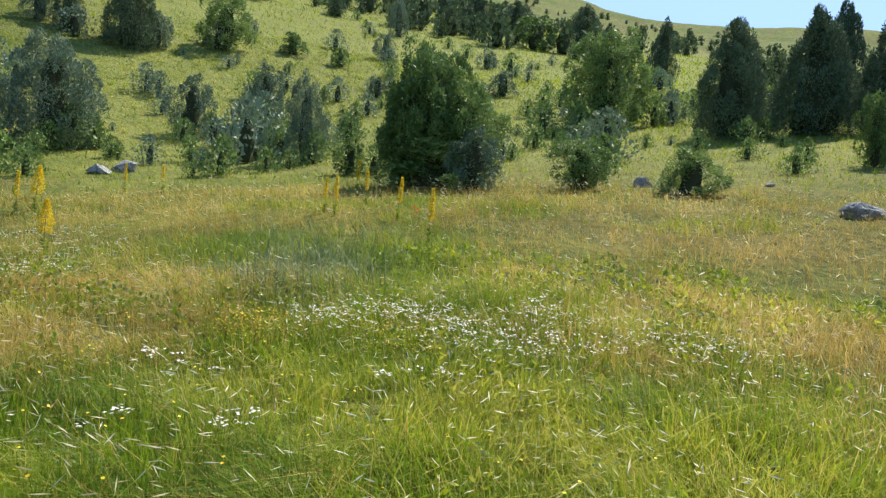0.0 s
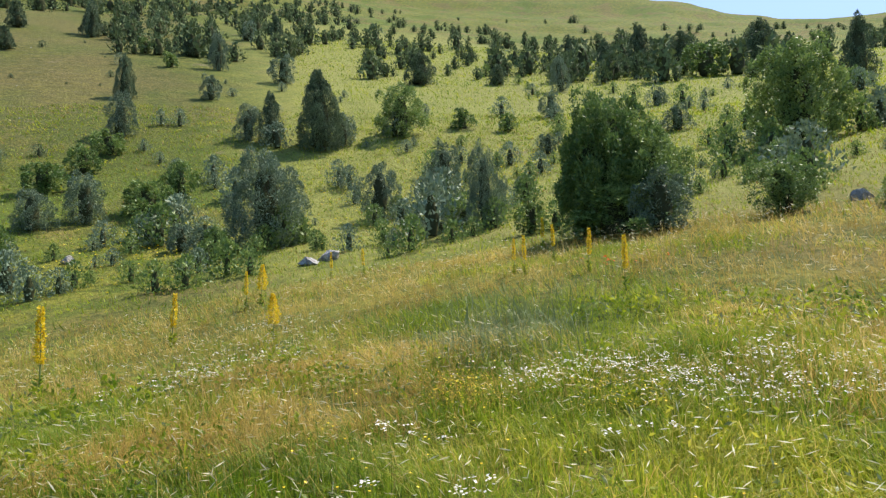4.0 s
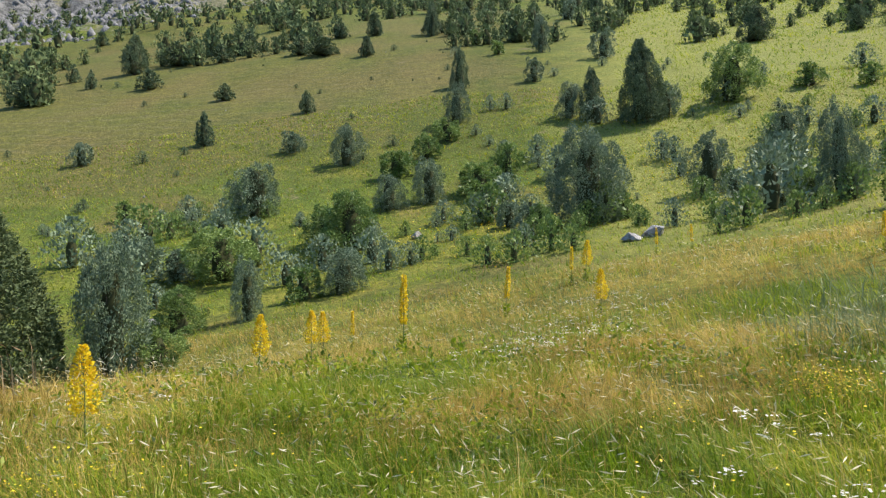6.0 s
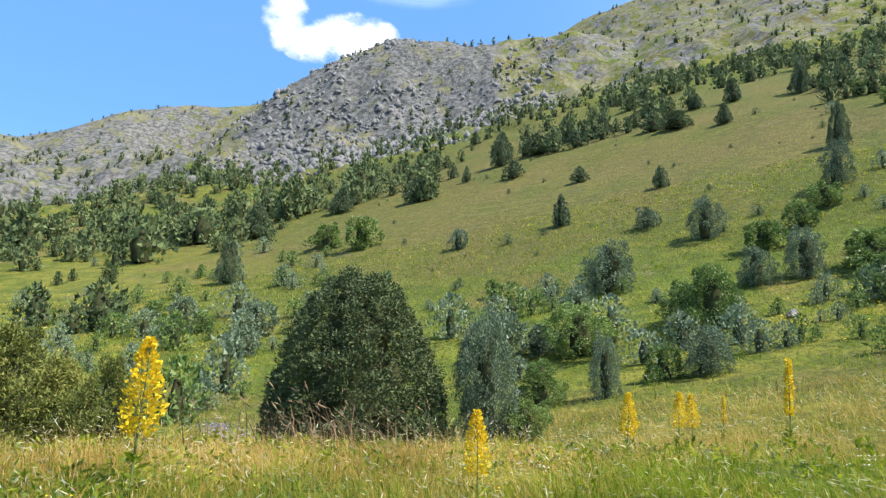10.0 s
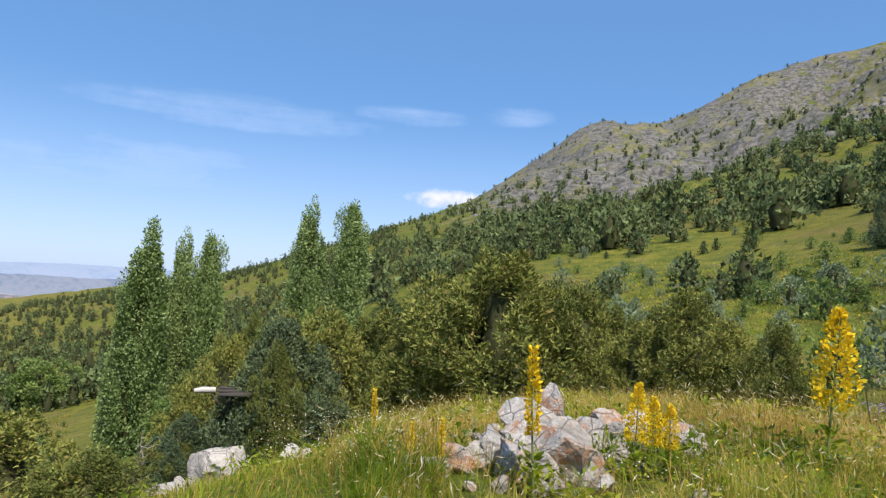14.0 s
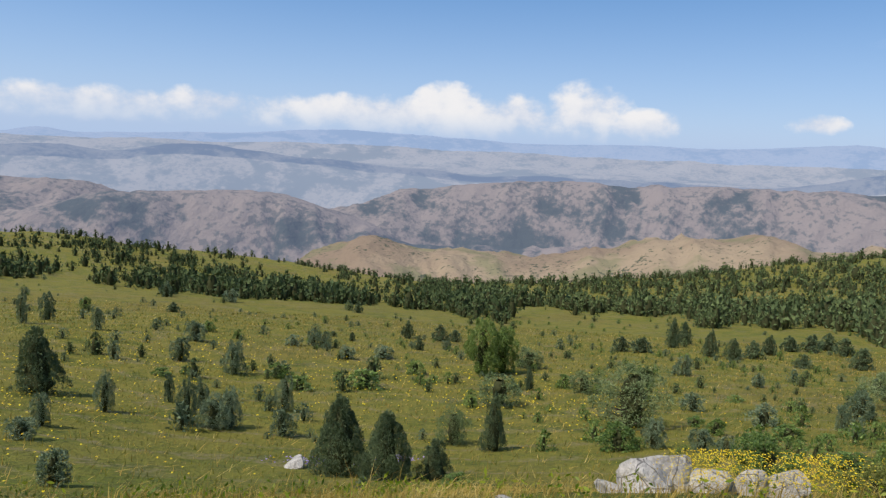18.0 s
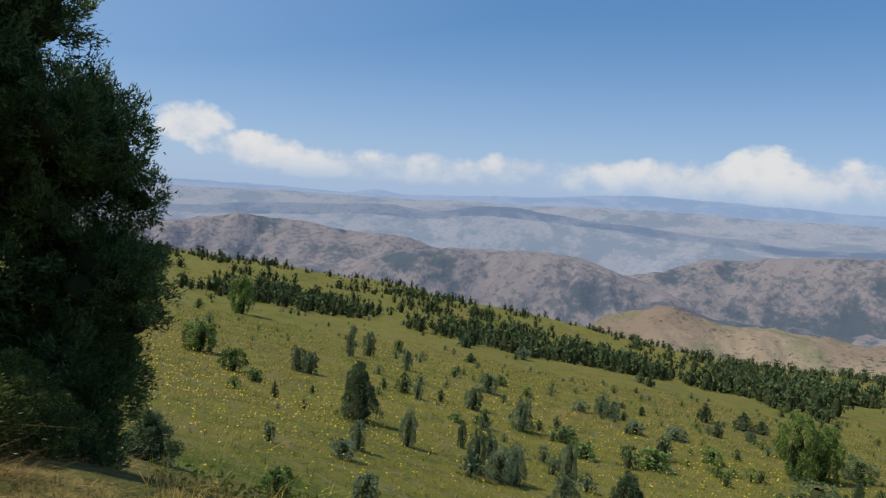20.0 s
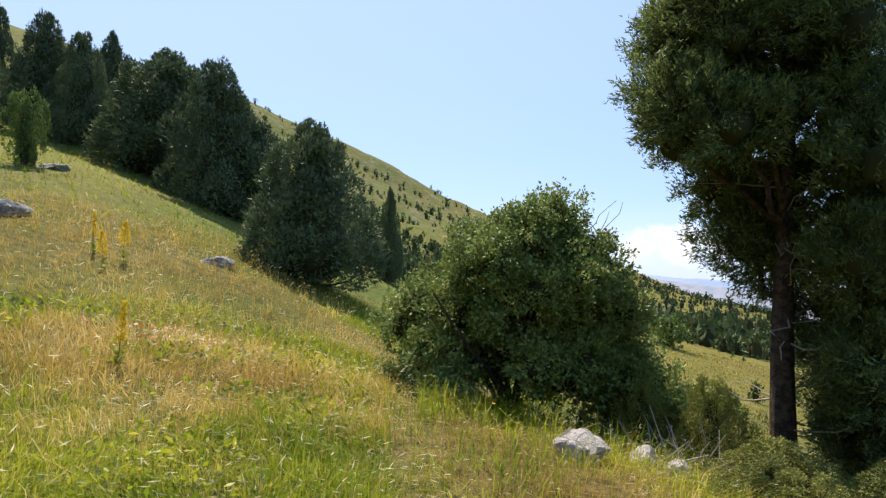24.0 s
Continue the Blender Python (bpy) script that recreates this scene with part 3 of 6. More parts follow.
def crown(seed, shape, lumps, per, bulk, size, slim=0.55, lift=0.35, ragged=0.25, squash=0.8, plume=1.0):
    """A crown one unit high and about one wide: lumps of leaves set round the envelope that shape(u) gives, with hollows between them."""
    rng = np.random.default_rng(seed)
    grid = np.linspace(0.02, 0.96, 200)
    girth = np.cumsum(shape(grid) + 0.12 + 0.5 * (grid > 0.75) * shape(grid))
    k = np.arange(lumps) + 0.5
    u = np.interp((k + rng.uniform(-0.4, 0.4, lumps)) / lumps, girth / girth[-1], grid)
    a = k * 2.39996 + rng.normal(size=lumps) * 0.4
    wob = 1 + ragged * (2 * value_noise(np.cos(a) * 1.3 + seed, np.sin(a) * 1.3 + u * 4 + seed * 3.1, seed) - 1) + ragged * 0.45 * rng.normal(size=lumps)
    swell = bulk * rng.uniform(0.65, 1.4, lumps) * (0.5 + 0.5 * shape(u) / shape(grid).max())
    r = np.maximum(0.5 * shape(u) * wob - swell * 0.55, 0) * np.where((u > 0.8) & (k % 3 < 1), rng.uniform(0.1, 0.8, lumps), 1)
    tops = 1 + 0.4 * ragged * (2 * value_noise(np.cos(a) * 1.7 + seed, np.sin(a) * 1.7 + 4, seed + 2) - 1)
    out = np.stack([np.cos(a), np.sin(a), 0 * a], 1)
    centre = out * r[:, None] + np.stack([0 * u, 0 * u, u * tops], 1)
    d = unit(rng.normal(size=(lumps, per, 3)) + out[:, None, :] * 0.55 + np.array([0, 0, 0.4]))
    depth = rng.uniform(0.6, 1.08, (lumps, per, 1)) * swell[:, None, None]
    pts = (centre[:, None, :] + d * depth * np.array([1, 1, squash * plume])).reshape(-1, 3)
    pts[:, 2] = np.clip(pts[:, 2], 0.005, None)
    d = d.reshape(-1, 3)
    along = unit(d * 0.75 + np.array([0, 0, lift]) + rng.normal(size=d.shape) * 0.5)
    return sprays_at(rng, pts, along, size, slim, squash, face=unit(d + rng.normal(size=d.shape) * 0.4)), centre


def core(seed, shape, share):
    """The dense inside of a crown, a lumpy body that the leaves cover."""
    m = 22
    u = np.linspace(0.04, 0.95, 20)
    a = np.linspace(0, 2 * math.pi, m, endpoint=False)
    U, A = np.meshgrid(u, a, indexing="ij")
    lump = value_noise(2.2 * np.cos(A) + 7 + seed, 2.2 * np.sin(A) + U * 8, seed) + 0.7 * value_noise(5 * np.cos(A) + 2 + seed, 5 * np.sin(A) + U * 21, seed + 5)
    r = 0.5 * share * shape(U) * (0.42 + 0.34 * lump)
    U = U + 0.04 * value_noise(4 * np.cos(A) + 3, 4 * np.sin(A) + U * 7, seed + 1)
    v = np.stack([r * np.cos(A), r * np.sin(A), U * (0.82 + 0.15 * share)], -1).reshape(-1, 3)
    i, j = np.meshgrid(np.arange(len(u) - 1), np.arange(m), indexing="ij")
    f = np.stack([i * m + j, i * m + (j + 1) % m, (i + 1) * m + (j + 1) % m, (i + 1) * m + j], -1).reshape(-1, 4)
    return split((v, f))


def tube(path, radii, sides=6):
    path, radii = np.asarray(path, float), np.asarray(radii, float)
    t = unit(np.gradient(path, axis=0))
    a = unit(np.cross(t, np.array([0.31, 0.9, 0.27])))
    b = np.cross(t, a)
    w = np.linspace(0, 2 * math.pi, sides, endpoint=False)
    ring = a[:, None, :] * np.cos(w)[None, :, None] + b[:, None, :] * np.sin(w)[None, :, None]
    verts = (path[:, None, :] + ring * radii[:, None, None]).reshape(-1, 3)
    i, j = np.meshgrid(np.arange(len(path) - 1), np.arange(sides), indexing="ij")
    f = np.stack([i * sides + j, i * sides + (j + 1) % sides, (i + 1) * sides + (j + 1) % sides, (i + 1) * sides + j], -1)
    return verts, f.reshape(-1, 4)


def joined(pieces):
    verts, faces, k = [], [], 0
    for v, f in pieces:
        verts.append(v), faces.append(f + k)
        k += len(v)
    return np.concatenate(verts), np.concatenate(faces)


def trunk_and_limbs(seed, centres, height, radius, limbs, bend=0.03, stems=1):
    """A tapered trunk with limbs that run out into the crown."""
    rng = np.random.default_rng(seed + 900)
    pieces = []
    for k in range(stems):
        top = np.array([rng.normal() * bend * 2, rng.normal() * bend * 2, height])
        foot = np.array([0.0, 0, -0.06]) + (rng.normal(size=3) * np.array([0.05, 0.05, 0]) if k else 0)
        u = np.linspace(0, 1, 7)[:, None]
        path = foot * (1 - u) + top * u + np.sin(u * 5 + k) * bend * rng.normal(size=3) * np.array([1, 1, 0])
        pieces.append(tube(path, radius * (1.15 - u[:, 0]) * (1.0 + 0.5 * (u[:, 0] < 0.08)) / (1 + 0.4 * (stems > 1)), 7))
        pick = rng.choice(len(centres), min(limbs, len(centres)), replace=False)
        for c in centres[pick]:
            h = np.clip(c[2] * rng.uniform(0.45, 0.8), 0.04, height * 0.95) / height
            start = foot * (1 - h) + top * h
            v = np.linspace(0, 1, 4)[:, None]
            limb = start * (1 - v) + c * v + np.array([0, 0, -0.05]) * np.sin(v * math.pi)
            pieces.append(tube(limb, radius * 0.34 * (1.1 - v[:, 0]), 4))
    return joined(pieces[:1]), joined(pieces[1:])


SHAPES = {
    "J": lambda u: np.minimum(1, u / 0.16 + 0.35) * (1 - u ** 1.55) ** 0.78 * 1.0,
    "B": lambda u: np.sqrt(np.clip(1 - ((u - 0.52) / 0.52) ** 2, 0, 1)),
    "S": lambda u: np.clip(1 - ((u - 0.42) / 0.60) ** 2, 0, 1) ** 0.6,
    "L": lambda u: np.clip(1 - (u / 1.02) ** 2, 0, 1) ** 0.5,
    "O": lambda u: np.minimum(1, u / 0.08 + 0.4) * np.clip(1 - u ** 1.7, 0, 1) ** 0.7,
    "P": lambda u: 0.8 * np.minimum(1, u / 0.2 + 0.6) * np.clip(1 - u ** 5, 0, 1) ** 0.7,
    "W": lambda u: np.sqrt(np.clip(1 - ((u - 0.5) / 0.53) ** 2, 0, 1)),
    "D": lambda u: np.minimum(1, u / 0.06 + 0.55) * np.clip(1 - (u / 1.01) ** 2.1, 0, 1) ** 0.6,
}
# kind: name, leaf material, label, leaf slimness, uplift, raggedness, stems
M_WILLOW = material("willow_leaves", leaf_paint((0.08, 0.12, 0.042), (0.22, 0.27, 0.11)), 0.6, translucent=0.2)
KINDS = {
    "J": ("juniper_tree", M_JUNIPER, "dark green conical juniper on the grassy slope", 0.5, 0.5, 0.16, 1),
    "B": ("broadleaf_tree", M_BROAD, "deep green broadleaf tree growing in the meadow", 0.8, 0.15, 0.36, 2),
    "S": ("silver_shrub", M_SILVER, "silvery grey-green upright shrub in the grass", 0.5, 0.45, 0.28, 2),
    "L": ("low_bush", M_BROAD, "low rounded green bush in the grass", 0.6, 0.2, 0.3, 2),
    "O": ("olive_juniper", M_JUNIPER_OLIVE, "olive green bushy juniper beside pale rocks", 0.45, 0.6, 0.38, 3),
    "P": ("poplar_tree", M_POPLAR, "tall slender poplar with light green leaves", 0.8, 0.25, 0.34, 1),
    "W": ("willow_tree", M_WILLOW, "broad grey-green willow on the valley meadow", 0.35, 0.0, 0.3, 2),
    "D": ("round_bush", M_DOME, "large dense rounded olive green bush", 0.6, 0.3, 0.05, 3),
}
# level of detail: lumps, leaves a lump, size of a lump and of a leaf
DETAIL = {"near": (95, 230, 0.125, 0.030), "mid": (56, 150, 0.135, 0.040), "far": (30, 90, 0.155, 0.074), "dim": (16, 62, 0.18, 0.115)}
# kinds with a look of their own when near: lumps, leaves a lump, size of a lump and of a leaf, height of a lump
OWN_DETAIL = {"P": (120, 300, 0.17, 0.040, 2.6), "O": (105, 230, 0.105, 0.028, 1.7), "D": (520, 140, 0.066, 0.017, 1.2)}
plants = {}


def plant(kind, level, variant):
    """One plant, one metre high and wide, to be copied."""
    key = (kind, level, variant)
    if key in plants:
        return plants[key]
    name, mat, label, slim, lift, ragged, stems = KINDS[kind]
    lumps, per, bulk, size = DETAIL[level]
    plume = 1.3 if kind in "JSB" else 1.0
    if kind in OWN_DETAIL and (kind != "O" or level in ("near", "mid")):
        lumps, per, bulk, size, plume = OWN_DETAIL[kind]
    seed = variant * 37 + ord(kind)
    (data, centres) = crown(seed, SHAPES[kind], lumps, per, bulk, size, slim, lift, ragged, squash=0.28 if kind == "P" else 0.8, plume=plume)
    ob = tagged(new(name), label, name.replace("_", " ").split(" ")[-1], {"J": "junipers on the slopes", "P": "poplars"}.get(kind, ""))
    thick = {"P": 0.035, "B": 0.028, "S": 0.02, "W": 0.035}.get(kind, 0.03)
    trunk, limbs = trunk_and_limbs(seed, centres, 0.82 if kind not in "LO" else 0.55, thick, 14 if level in ("near", "mid") else 4, stems=stems if level in ("near", "mid") else 1)
    stem = part("trunk", trunk, M_BARK, ob)
    tagged(part("branchwork", limbs, M_BARK, stem), kind="stuff")
    share = {"J": 0.72, "D": 0.74, "P": 0.5, "O": 0.5, "L": 0.5, "S": 0.5, "W": 0.45}.get(kind, 0.5)
    shaded_core(part("crown", joined([data, core(seed, SHAPES[kind], share)]), mat, ob), len(data[1]))
    plants[key] = ob
    return ob


placed = set()


def grow(kind, bearing, dist, height, width):
    seen = height / dist
    width *= {"J": 0.82, "P": 0.78, "D": 0.92, "O": 0.95}.get(kind, 0.86)
    height *= 0.95
    level = "near" if seen > 0.11 else "mid" if seen > 0.055 else "far" if seen > 0.032 else "dim"
    rng = random.Random(int(bearing * 10) * 7919 + int(dist * 10))
    ob = plant(kind, level, rng.randrange(3))
    foot = at(bearing, dist) - Vector((0, 0, 0.04 * height))
    m = Matrix.Translation(foot) @ Euler((rng.uniform(-0.05, 0.05), rng.uniform(-0.05, 0.05), rng.uniform(0, 6.28))).to_matrix().to_4x4() @ Matrix.Diagonal((width, width, height, 1))
    if ob.name in placed:
        return copy_thing(ob, m @ Matrix.Diagonal((1 / ob.scale[0], 1 / ob.scale[1], 1 / ob.scale[2], 1)))
    placed.add(ob.name)
    ob.matrix_basis = m
    return ob


# trees and bushes: kind, bearing, distance, height, width
UPHILL = [
    ("J", -54.5, 24, 6.1, 6.1), ("J", -49.4, 37, 6.7, 7.1), ("J", -47.1, 36, 8.4, 6.9), ("J", -46.6, 44, 7.5, 7.4),
    ("J", -43, 42, 8.2, 10.2), ("J", -39.1, 52, 8.9, 5.2), ("J", -37.4, 47, 7.8, 4.8), ("J", -35.8, 58, 6.6, 9.6),
    ("J", -34.9, 50, 8.6, 5.7), ("B", -33.9, 34, 3.4, 1.6), ("J", -31.8, 70, 11.3, 5.4), ("J", -30, 48, 8.6, 6.1),
    ("J", -24.3, 46.3, 8.2, 5.9), ("L", -21.6, 23.5, 1.7, 2.2), ("J", -18.6, 127, 11.1, 6.5), ("B", -14.6, 53.2, 7.3, 5.9),
    ("B", -12.8, 24, 1.8, 1.9), ("J", -12.5, 157.5, 11.7, 12), ("B", -8.2, 139.2, 6.8, 8.3), ("J", -6.6, 162.3, 9.5, 9.6),
    ("S", -5.9, 70.5, 2.8, 3), ("S", -4.4, 95.2, 2.8, 2.8), ("S", -4.1, 23.2, 2.2, 2), ("J", -3.3, 164.7, 10.6, 8.4),
]
UPHILL_MORE = [
    ("B", -0.5, 25, 5.4, 3.0), ("B", 1.6, 25.3, 4.4, 2.6), ("B", -2.7, 24.6, 4.0, 2.8), ("L", -0.6, 24.4, 2.2, 4.0), ("J", -0.4, 161.2, 7.5, 6.8), ("J", 2.6, 168.3, 8.1, 7.1), ("S", 3.3, 115.1, 6.9, 3.4),
    ("S", 4.3, 86.7, 3.5, 2.9), ("S", 4.7, 64.6, 2.1, 1.9), ("B", 6.4, 30.1, 1.6, 1.4), ("S", 6.8, 47.9, 1.7, 1.6),
    ("L", 8, 78.1, 2.2, 2.6), ("J", 8.7, 126.7, 4.2, 4.8), ("S", 10.1, 35.9, 4.6, 2.1), ("L", 11.9, 80.3, 2.7, 3.1),
    ("B", 12.1, 37.9, 1.4, 1.3), ("S", 13.6, 52.1, 4.6, 3.1),
]
GULLY = [
    ("J", 15.4, 123.5, 6.9, 7.3), ("B", 17.1, 76.8, 5.9, 5.2), ("S", 19.3, 47.3, 4.2, 3.2), ("S", 22.2, 73.7, 3.8, 3.1),
    ("J", 23.9, 72.2, 9.4, 6.1), ("S", 27.1, 109.4, 4.8, 4.2), ("J", 27.5, 175.2, 7.8, 4.5), ("J", 28.1, 73.7, 6.4, 3.4),
    ("S", 28.6, 41.6, 6.3, 4.6), ("S", 29.7, 174.9, 5.4, 4.4), ("S", 30, 74.7, 4.2, 3.2), ("S", 32.3, 117.3, 6.7, 3.5),
    ("B", 32.4, 39.1, 1.8, 1.5), ("S", 32.9, 94, 3.7, 2.8), ("S", 33.3, 40, 2, 2), ("J", 34.5, 133.1, 4.7, 3.4),
    ("S", 35.2, 43, 1.8, 1.8), ("B", 35.3, 59.2, 3, 2.5), ("B", 35.9, 115.6, 2.5, 2.5), ("L", 37.7, 55.1, 2.8, 4.2),
    ("B", 37.8, 131.1, 2.8, 2.8), ("J", 38.5, 160.9, 7, 4.1), ("J", 39.3, 93.2, 6.4, 3.3), ("S", 39.6, 75.3, 4.8, 3.5),
]
GULLY_MORE = [
    ("B", 40.4, 70.3, 2.4, 3), ("J", 41.6, 161.9, 8.3, 5.5), ("J", 41.6, 158.9, 7.1, 4), ("S", 42, 53.6, 3.6, 3),
    ("B", 42.2, 65.8, 2.5, 2.5),
]
SLOPE = [
    ("B", 44.7, 61.1, 2.5, 3.1), ("S", 45.5, 52.2, 3, 2.7), ("J", 46.5, 165.1, 6.9, 4.9), ("J", 47.2, 131.9, 4.4, 3.9),
    ("B", 48.7, 40.7, 3.9, 3.3), ("S", 49, 66.5, 4.3, 3.4), ("J", 49.3, 165.8, 4.1, 4.2), ("S", 49.4, 30.4, 2, 2.3),
    ("B", 50.8, 43.2, 2.7, 2.9), ("J", 51, 139.2, 4.5, 8.3), ("J", 52.3, 90.6, 3.2, 2.7), ("L", 52.6, 30.8, 1.6, 1.8),
    ("J", 52.8, 144, 4.6, 6.1), ("J", 53.4, 178.2, 3.5, 4.5), ("S", 53.5, 72.9, 2.5, 2.8), ("J", 54.6, 159.5, 3.7, 3.4),
    ("S", 56.6, 54.2, 4.4, 4.1), ("J", 56.9, 158.2, 5.4, 6), ("S", 57.1, 28, 2.5, 1.4), ("J", 58.9, 108.4, 2.8, 3.7),
    ("B", 59.1, 38.8, 2.9, 3.6), ("J", 59.1, 150, 4.5, 5.7), ("J", 60.5, 81, 4.2, 2.7), ("L", 62.3, 28.3, 2, 2.2),
]
SLOPE_MORE = [
    ("S", 62.5, 40.6, 2, 3.1), ("J", 62.5, 155.5, 5.6, 9.2), ("B", 63.8, 20, 1.3, 1.4), ("J", 64.6, 129.2, 4, 5.5),
    ("S", 64.9, 43.3, 2.2, 1.5), ("J", 65.7, 150.6, 9.3, 6.4), ("L", 66.2, 57.7, 1.7, 1.7), ("S", 66.8, 20, 3.9, 1.9),
    ("J", 68, 226.8, 5, 4.8), ("J", 68.7, 140.7, 3.7, 2.4), ("S", 69.3, 81.8, 2.8, 2.4), ("J", 69.9, 153.8, 4, 3.3),
]
ROCKS = [
    ("J", 72.8, 194.9, 5.8, 5), ("J", 73, 132.8, 5, 6.8), ("B", 77.6, 94.6, 4.6, 4.8), ("D", 77.7, 21, 6.3, 5.9),
    ("J", 79.5, 144.3, 6.4, 6.7), ("L", 80.5, 101.5, 4, 5.2), ("S", 85.8, 56.6, 3.1, 3.1), ("J", 86.3, 134.2, 8, 8),
    ("S", 86.6, 50.6, 2.1, 1.7), ("S", 87, 49.6, 2.1, 2.3), ("J", 88.4, 85.9, 6.5, 3.6), ("B", 90, 59.7, 1.7, 1.8),
    ("S", 91.6, 60.3, 3.3, 3.1), ("L", 93.6, 64.9, 2.5, 2.8), ("O", 95.4, 13, 1.9, 1.5), ("B", 96.8, 73.9, 2.2, 2.5),
    ("O", 101.5, 13.5, 2.6, 2.4), ("O", 105.8, 14, 2.2, 1.8), ("O", 109.9, 15, 3.2, 2.7), ("O", 116, 15, 4, 4.5),
    ("O", 121.7, 16.5, 3.9, 3.9), ("O", 125, 17, 2, 2.4), ("P", 130, 45, 12.5, 3.6), ("B", 131.6, 21, 3.7, 3.4),
]
ROCKS_MORE = [
    ("P", 133.4, 46, 12.9, 3.6), ("O", 137.5, 20, 3.8, 2.4), ("P", 140.5, 41, 12, 2.9), ("B", 141.2, 26, 2.4, 2.4),
    ("P", 142.2, 42, 11.9, 2.9), ("P", 146.1, 40, 12.9, 3.9), ("O", 146.8, 9, 1, 1.6), ("S", 148.5, 28.2, 0.6, 1),
]
VALLEY_BRINK = [
    ("L", 150.3, 77.1, 1.2, 2.6), ("B", 151.7, 146.2, 9.9, 10.9), ("L", 151.9, 93.6, 1.4, 2.8), ("O", 153.2, 9.5, 2, 2.5),
    ("B", 153.4, 146.8, 7.9, 6.2), ("W", 157, 46.8, 4.2, 6), ("B", 165.6, 5.8, 0.6, 0.4), ("O", 168, 9, 0.8, 1),
]
DOWNHILL = [
    ("S", 229.2, 60.2, 1.6, 1), ("S", 229.9, 36.3, 2.1, 1.1), ("S", 230.3, 81.5, 2.9, 1.4), ("L", 231.1, 114.4, 2, 1.9),
    ("S", 233.2, 16.4, 0.9, 0.8), ("S", 233.6, 91.6, 3.6, 1.9), ("S", 234.2, 30.9, 1.5, 0.9), ("J", 234.3, 41.8, 4.2, 3),
    ("S", 235.3, 85.9, 3.7, 1.3), ("S", 235.4, 27, 0.9, 1.1), ("S", 238.6, 62.9, 2.2, 1.6), ("S", 239.6, 63.5, 2.5, 1.6),
    ("B", 240.6, 13.2, 0.6, 0.6), ("J", 241.4, 43.9, 1.1, 0.6), ("S", 241.7, 26.6, 0.8, 0.5), ("B", 243.1, 51.1, 0.9, 1.3),
    ("B", 244.4, 133.9, 7.3, 4.2), ("B", 244.9, 55.3, 1.9, 1.9), ("B", 247.6, 67.5, 3.1, 3.2), ("J", 250.9, 14, 1.1, 1.5),
]
VALLEY_EAST = [
    ("S", 158.1, 33.7, 1.2, 0.8), ("W", 159.4, 41.7, 2.5, 3.2), ("S", 160.1, 32.1, 1.3, 0.9), ("S", 161.1, 61, 1.5, 1.7),
    ("S", 162.1, 58.5, 1.9, 2), ("S", 162.7, 28.2, 0.9, 0.7), ("S", 163.1, 45.1, 1.8, 1.9), ("L", 163.9, 40, 0.6, 1),
    ("L", 164.1, 24.1, 0.9, 1.2), ("J", 164.7, 99.5, 2.9, 3.4), ("W", 164.8, 73.7, 2.6, 4.2), ("S", 165.5, 50.1, 1.4, 1.8),
    ("B", 165.9, 22, 2.1, 1.6), ("W", 166.2, 60.5, 3.4, 5.8), ("L", 166.4, 104.3, 1.5, 3.9), ("S", 168.9, 38.3, 1.2, 0.7),
    ("S", 169, 50.6, 2, 1.9), ("J", 169.1, 98.2, 3.2, 3.1), ("L", 169.2, 24.7, 0.8, 1.8), ("S", 169.9, 42.9, 1.4, 0.9),
]
VALLEY_MEADOW = [
    ("J", 170.3, 118.6, 3.1, 3.3), ("L", 170.8, 37.3, 0.3, 0.7), ("J", 171.4, 125.5, 3.3, 3.6), ("J", 172.5, 119.9, 3.2, 3.8),
    ("J", 172.9, 93.9, 2, 2.4), ("L", 173.4, 35.9, 0.9, 1.6), ("J", 173.9, 117.9, 2.8, 3.3), ("B", 174.9, 23.9, 1.4, 1.9),
    ("S", 175.2, 42.6, 1.3, 1.7), ("J", 175.3, 109.1, 3.2, 2.7), ("S", 175.8, 69.4, 1.4, 1.3), ("J", 176.4, 100.7, 2.7, 3.2),
    ("L", 177.3, 56.7, 0.5, 1.5), ("S", 177.7, 29.1, 0.9, 0.8), ("J", 177.9, 98.1, 3.2, 2.8), ("L", 178.6, 37.3, 1, 1.1),
    ("S", 179.6, 30.8, 1.2, 1.1), ("J", 179.6, 98.8, 4.1, 2.5), ("L", 180.2, 40.5, 0.7, 1.2), ("S", 180.5, 48.8, 1.4, 1.6),
]
VALLEY_MIDDLE = [
    ("S", 181.4, 73.8, 2.1, 1.9), ("J", 181.6, 118.9, 4.2, 3), ("J", 182.5, 108.6, 5.1, 2.7), ("S", 183.3, 31.5, 1.6, 1.1),
    ("J", 185, 99.3, 2.4, 3.8), ("W", 185.3, 39.4, 4.1, 4.4), ("L", 186.2, 31, 1.4, 2), ("J", 186.6, 99.5, 2.4, 3.2),
    ("W", 189.5, 55.8, 1.9, 2.5), ("L", 191.2, 58.1, 1.4, 1.5), ("J", 194.2, 55.8, 2.2, 1.1), ("W", 194.3, 70.5, 2.3, 3.2),
    ("B", 196.7, 66.2, 5, 3), ("W", 196.7, 47.4, 2.5, 3.4), ("J", 197.1, 30.4, 3, 1.4), ("B", 198.3, 64.5, 5.7, 3.3),
    ("L", 199.3, 45.8, 1, 1.2), ("L", 200.2, 18.5, 0.5, 0.8), ("W", 200.7, 32.2, 2, 1.8), ("J", 201, 95.8, 2, 2.4),
]
